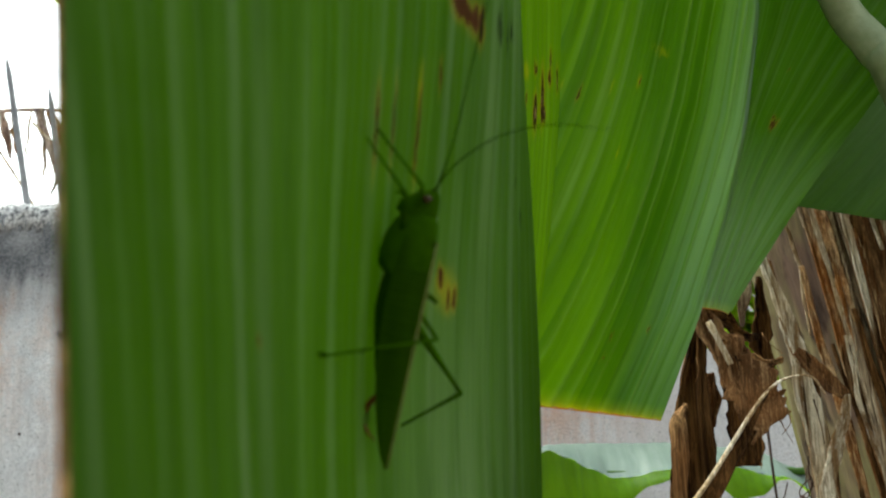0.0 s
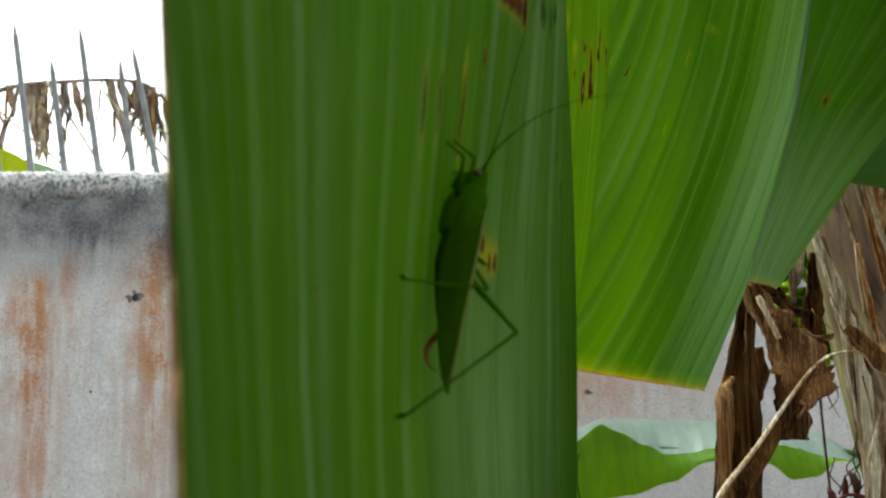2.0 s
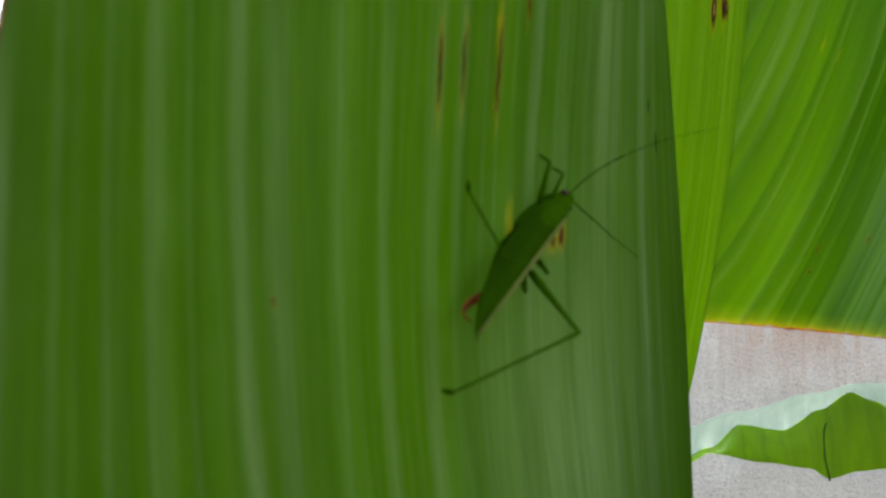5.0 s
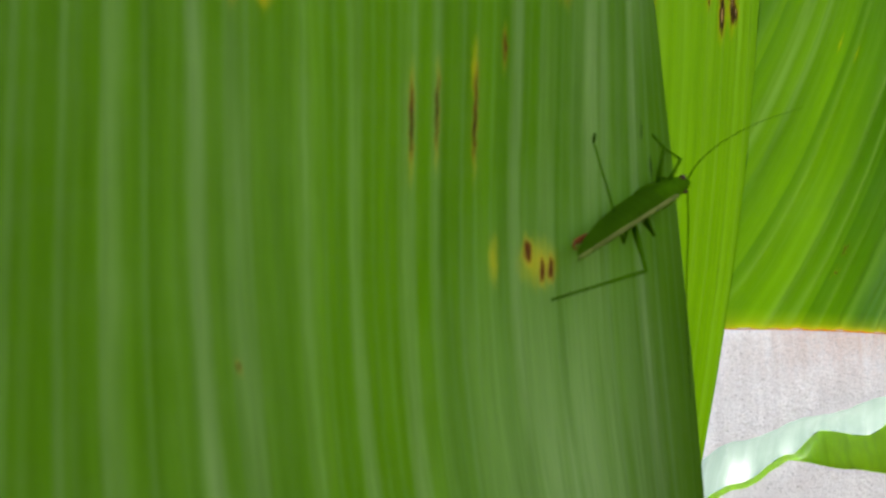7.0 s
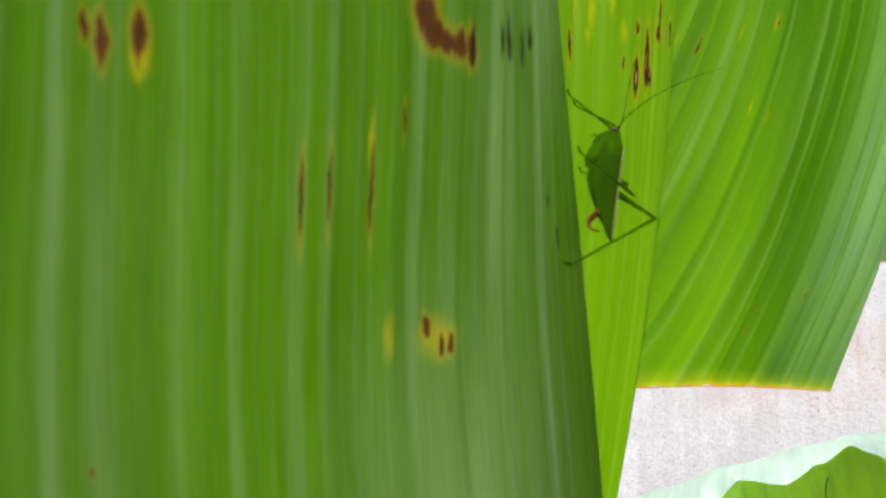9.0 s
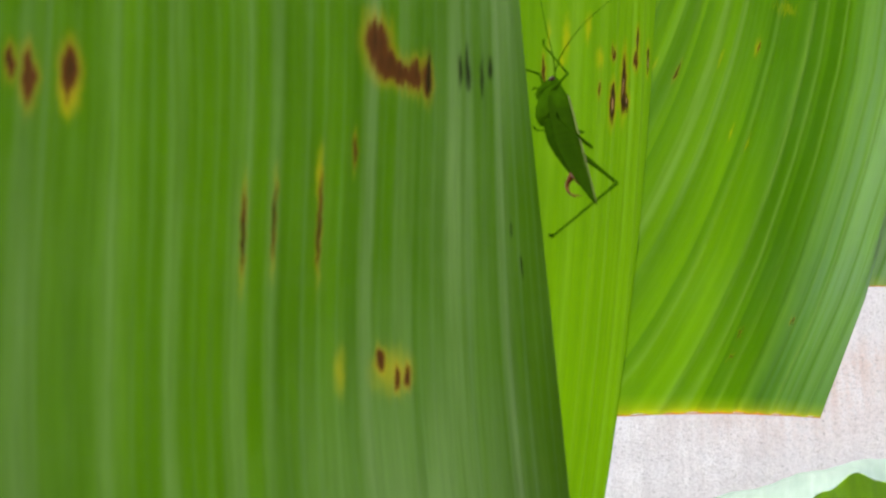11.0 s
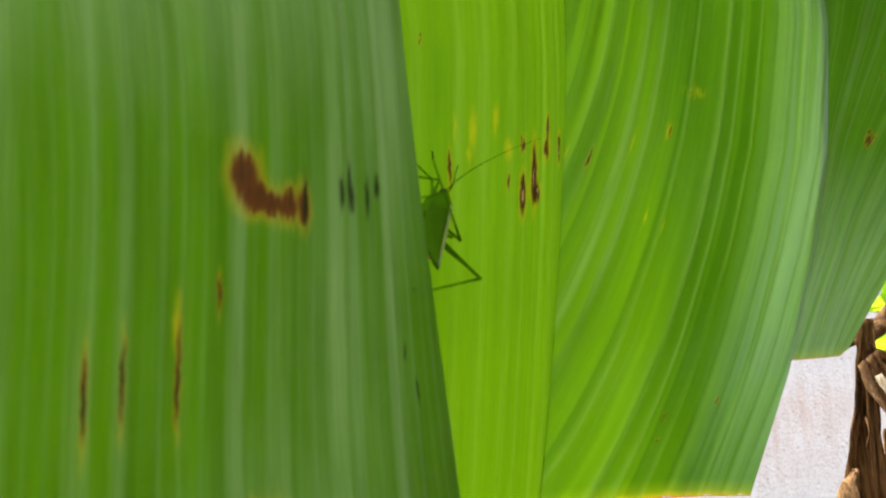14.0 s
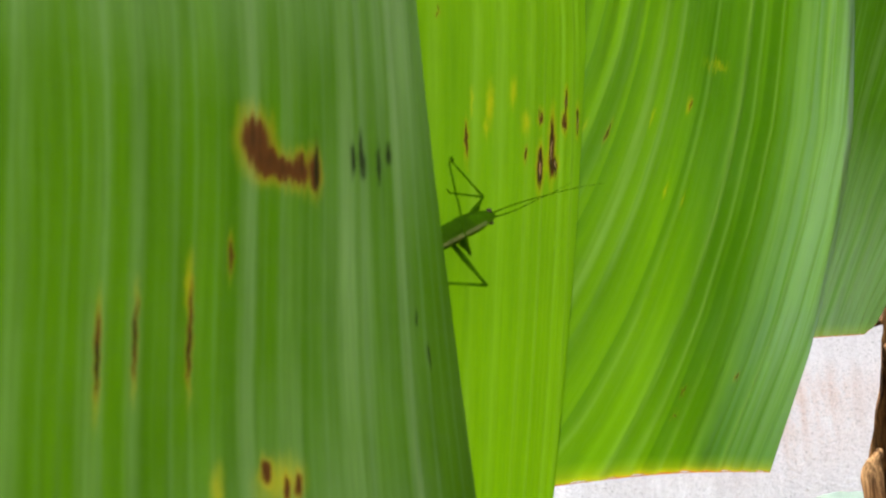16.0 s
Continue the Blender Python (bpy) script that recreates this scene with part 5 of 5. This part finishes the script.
def katydid():
    thing = empty("katydid")
    feelers = []
    part("abdomen", loft([(9, 4.1, 1.5, 1.9), (6, 3.9, 2.0, 2.7), (2, 3.9, 2.2, 2.9), (-2, 4.2, 2.1, 2.5), (-6, 4.6, 1.8, 1.9), (-9, 4.9, 1.3, 1.3), (-11, 5.0, 0.8, 0.9)]), BELLY_GREEN, thing, "dark green abdomen")
    part("pronotum", loft([(15.5, 5.0, 1.5, 2.2), (14.5, 4.7, 1.9, 3.1), (12.5, 4.3, 2.1, 3.8), (10.0, 4.1, 2.3, 4.1), (8.0, 4.1, 2.2, 3.9), (6.8, 4.3, 1.9, 3.0)]), BODY_GREEN, thing)
    part("head", loft([(19.0, 6.3, 0.35, 0.5), (18.4, 5.6, 1.1, 1.7), (17.2, 4.6, 1.6, 2.9), (15.8, 4.4, 1.7, 3.1), (14.9, 4.9, 1.4, 2.3)]), BODY_GREEN, thing)
    for s in (-1, 1):
        bm = bmesh.new()
        bmesh.ops.create_icosphere(bm, subdivisions=2, radius=0.00062)
        for v in bm.verts:
            v.co.z *= 1.25
            v.co += Vector((s * 0.00135, 0.0176, 0.0062))
        part("eye", bm, EYE, thing, "brown eye")

        def wing(a, t, s=s):
            y = 12.0 - 31.0 * a
            drop = 4.4 * math.sin(math.pi * min(1, 0.30 + 0.70 * a)) ** 0.75
            ridge = 8.2 - 1.2 * a
            ang = t * 1.25
            wide = 2.4 * math.sin(math.pi * min(1, 0.32 + 0.66 * a)) ** 0.6
            return s * wide * math.sin(ang) / 1000 + s * 0.00012, y / 1000, (ridge - drop * t * (0.35 + 0.65 * t)) / 1000

        w = sheet("wing", wing, 30, 10, 0, 1, 0.03, WING_GREEN, thing, "folded leaf-green wing", thick=0.00014)
        part("wing_edge", tube_bm([Vector((s * 0.00022, (12 - 31 * i / 12) / 1000, (8.3 - 1.2 * i / 12) / 1000)) for i in range(13)], [0.0001, 0.00015, 0.00016, 0.00016, 0.00016, 0.00015, 0.00015, 0.00014, 0.00013, 0.00012, 0.00011, 0.0001, 0.00008], 6), PALE_LINE, w, "cream line along the back")
        root = Vector((s * 0.5, 18.7, 6.4)) / 1000
        reach = mm((0, 0, 0), (0.7, 8.3, 1.0), (1.1, 19.3, 1.4), (1.3, 30.3, 2.2), (1.1, 41.3, 3.4)) if s > 0 else mm((0, 0, 0), (-0.7, 4.3, 3.1), (-1.5, 8.3, 8.6), (-2.5, 10.3, 15.6), (-3.5, 10.3, 23.6))
        a = spline(reach, 8)
        feeler = part("antenna", tube_bm(a, [0.00017 - 0.00014 * i / len(a) for i in range(len(a))], 5), BELLY_GREEN, thing)
        feeler.location = root
        feelers.append(feeler)
        part("palp", tube_bm(mm((s * 0.6, 17.2, 2.9), (s * 0.9, 18.2, 1.9), (s * 0.8, 17.9, 1.0)), [0.0002, 0.00022, 0.00012], 5), BODY_GREEN, thing)
        part("cercus", tube_bm(mm((s * 0.9, -10.2, 4.2), (s * 1.0, -11.6, 4.6), (s * 0.7, -12.6, 5.0)), [0.0003, 0.00024, 0.0001], 6), RUST, thing)
    o = spline(mm((0, -9.4, 4.2), (0, -11.4, 2.6), (0, -13.4, 2.4), (0, -15.0, 3.4), (0, -15.8, 4.8)), 6)
    bm = tube_bm(o, [0.0009 - 0.0008 * i / len(o) for i in range(len(o))], 8, 0.5)
    part("ovipositor", bm, RUST, thing, "rust-red curved ovipositor")
    # the near hind leg is lost
    legs = {
        "fore_near": leg(thing, "fore_leg", (-1.4, 13, 3.4), (-3.6, 18.5, 7.6), (-6.0, 25.5, 0.0), (-6.8, 26.9, -0.3), 0.36),
        "fore_far": leg(thing, "fore_leg", (1.4, 13, 3.4), (1.6, 20.0, 8.0), (-2.5, 27.5, 0.2), (-3.2, 28.8, 0.0), 0.36),
        "middle_near": leg(thing, "middle_leg", (-1.8, 8.0, 2.6), (0.2, -0.3, 11.3), (-18.0, -2.0, 3.5), (-19.6, -1.6, 3.2), 0.38),
        "middle_far": leg(thing, "middle_leg", (1.8, 8.0, 2.6), (4.5, 4.0, 8.0), (1.5, 8.5, -1.0), (0.8, 9.4, -1.2), 0.38),
        "hind_far": leg(thing, "hind_leg", (2.0, 3.0, 3.6), (5.5, -9.5, 13.3), (-2.5, -26.0, 0.6), (-4.4, -27.2, 0.0), 0.44),
        "antenna_near": feelers[0],
        "antenna_far": feelers[1],
    }
    tagged(thing, "leaf-green katydid with folded wings and rust tail", "insect")
    return thing, legs


KATYDID, LEGS = katydid()

# seconds, feet on the leaf, heading
INSECT = [
    (0, 0.1183, 0.2875, 1.8669, 0.201, -0.132, 0.971),
    (0.5, 0.1206, 0.2930, 1.8661, 0.261, -0.002, 0.965),
    (1, 0.1230, 0.2968, 1.8713, 0.188, -0.134, 0.973),
    (1.5, 0.1224, 0.2960, 1.8707, 0.114, -0.132, 0.985),
    (2, 0.1207, 0.2910, 1.8677, 0.198, 0.253, 0.947),
    (2.5, 0.1175, 0.2858, 1.8690, 0.207, 0.293, 0.933),
    (3, 0.1184, 0.2903, 1.8675, 0.206, 0.342, 0.917),
    (3.5, 0.1185, 0.2875, 1.8682, 0.267, 0.353, 0.897),
    (3.7, 0.1200, 0.2904, 1.8660, 0.284, 0.386, 0.878),
    (6, 0.1281, 0.3042, 1.8750, 0.365, 0.880, 0.305),
    (6.5, 0.1390, 0.3216, 1.8797, 0.471, 0.813, 0.342),
    (7, 0.1439, 0.3294, 1.8816, 0.544, 0.753, 0.371),
    (7.5, 0.1516, 0.3407, 1.8859, 0.352, 0.754, 0.554),
    (8, 0.1568, 0.3521, 1.8910, 0.191, 0.736, 0.649),
    (8.5, 0.1575, 0.3513, 1.8962, 0.145, 0.710, 0.690),
    (9, 0.1581, 0.3488, 1.9013, 0.120, 0.729, 0.674),
    (9.5, 0.1562, 0.3478, 1.9068, -0.074, 0.607, 0.791),
    (10, 0.1568, 0.3525, 1.9114, -0.141, 0.557, 0.819),
    (10.2, 0.1572, 0.3535, 1.9133, -0.142, 0.555, 0.820),
    (12.3, 0.1584, 0.3619, 1.9186, -0.195, 0.511, 0.837),
    (12.5, 0.1550, 0.3717, 1.9214, -0.142, 0.556, 0.819),
    (13, 0.1535, 0.3701, 1.9207, -0.242, 0.647, 0.723),
    (13.5, 0.1540, 0.3636, 1.9220, -0.159, 0.690, 0.706),
    (14, 0.1512, 0.3613, 1.9227, 0.023, 0.833, 0.553),
    (14.5, 0.1512, 0.3611, 1.9220, 0.077, 0.868, 0.490),
    (15, 0.1510, 0.3580, 1.9204, 0.166, 0.859, 0.485),
    (15.5, 0.1522, 0.3614, 1.9197, 0.219, 0.874, 0.433),
    (16, 0.1509, 0.3640, 1.9160, 0.403, 0.845, 0.352),
]


# seconds and the turn of each leg and antenna at its root, in degrees about an axis
LEG_TURNS = {
    "fore_near": ((0, 3, -33, 15), (3, 0, -30, 12), (7, 10, -38, 40), (8.5, -32, 23, -11), (10, 34, 10, -10), (12.5, 9, 9, -7), (15.5, -27, -10, 1)),
    "fore_far": ((3, 3, -45, 18), (7, 6, -45, 30), (8.5, -19, 21, 20), (15.5, -42, 38, 63)),
    "middle_near": ((0, 7, 6, 8), (3, 14, 13, 19), (7, 29, 23, 10), (8.5, 7, 4, 19), (10, 9, 22, 26), (12.5, 1, 23, 3)),
    "hind_far": ((0, 16, -18, 36), (3, -14, 1, -20), (6, -4, -2, 22), (7, 6, -21, 17), (8.5, -2, -14, 6), (10, 3, 1, -5), (12.5, 9, 21, 6), (15.5, -16, 10, 7)),
    "middle_far": ((0, 0, 0, 0), (7, 8, 0, 6), (9, -6, 0, 0), (14, 6, 0, -4)),
    "antenna_near": ((0, 0, 0, 0), (6.0, -15, 0, 10), (7, -32, 0, 18), (7.8, -10, 0, 6), (8.5, 0, 0, 0)),
    "antenna_far": ((0, 0, 0, 0), (3.5, 0, 0, -12), (5.5, 0, 0, -65), (7, 0, 0, -108), (7.8, 0, 0, -55), (8.5, 0, 0, 0)),
}


def stand(x, y, z, fx, fy, fz):
    """A pose at x, y, z, facing along f, its back towards the open side of the near strip."""
    f = Vector((fx, fy, fz)).normalized()
    up = Vector((0.8598, -0.4896, -0.1452))
    up = (up - f * up.dot(f)).normalized()
    side = f.cross(up)
    m = Matrix((side, f, up)).transposed().to_4x4()
    m.translation = (x, y, z)
    return m


def motions():
    walk(KATYDID, [(r[0], stand(*r[1:])) for r in INSECT])
    for name, turns in LEG_TURNS.items():
        ob = LEGS[name]
        at = Matrix.Translation(ob.location)
        rows = []
        for t, *turn in ((0.0, *turns[0][1:]), *[r for r in turns if 0 < r[0] < 16], (16.0, *turns[-1][1:])):
            axis = Vector([radians(c) for c in turn])
            rows.append((t, at @ Matrix.Rotation(axis.length, 4, axis.normalized() if axis.length else Vector((1, 0, 0)))))
        walk(ob, rows)
    for strips, low in zip(SWAYING, (-0.0028, -0.0045)):
        for ob in strips:
            walk(ob, [(0, pose(0, 0, low)), (3.7, pose(0, 0, low)), (5.8, pose(0, 0, 0)), (16.0, pose(0, 0, 0))])
    for ob in (STEM, DRY_LEAF, HUSK):
        x, y, z = ob.location
        low = 0.0 if ob is STEM else 0.0055
        walk(ob, [(0, pose(x, y, z)), (3.7, pose(x, y, z)), (5.8, pose(x + 0.021, y, z - low)), (16.0, pose(x + 0.021, y, z - low))])
    walk(FAR_LEAF, [(0, pose(0.95, 1.30, 0)), (2.0, pose(0.952, 1.30, -0.003)), (3.0, pose(0.965, 1.30, -0.017)), (3.7, pose(0.972, 1.30, -0.025)), (6.0, pose(1.026, 1.30, -0.041)), (8.0, pose(1.034, 1.30, -0.056)), (10.0, pose(1.036, 1.30, -0.062)), (16.0, pose(1.036, 1.30, -0.066))])


motions()
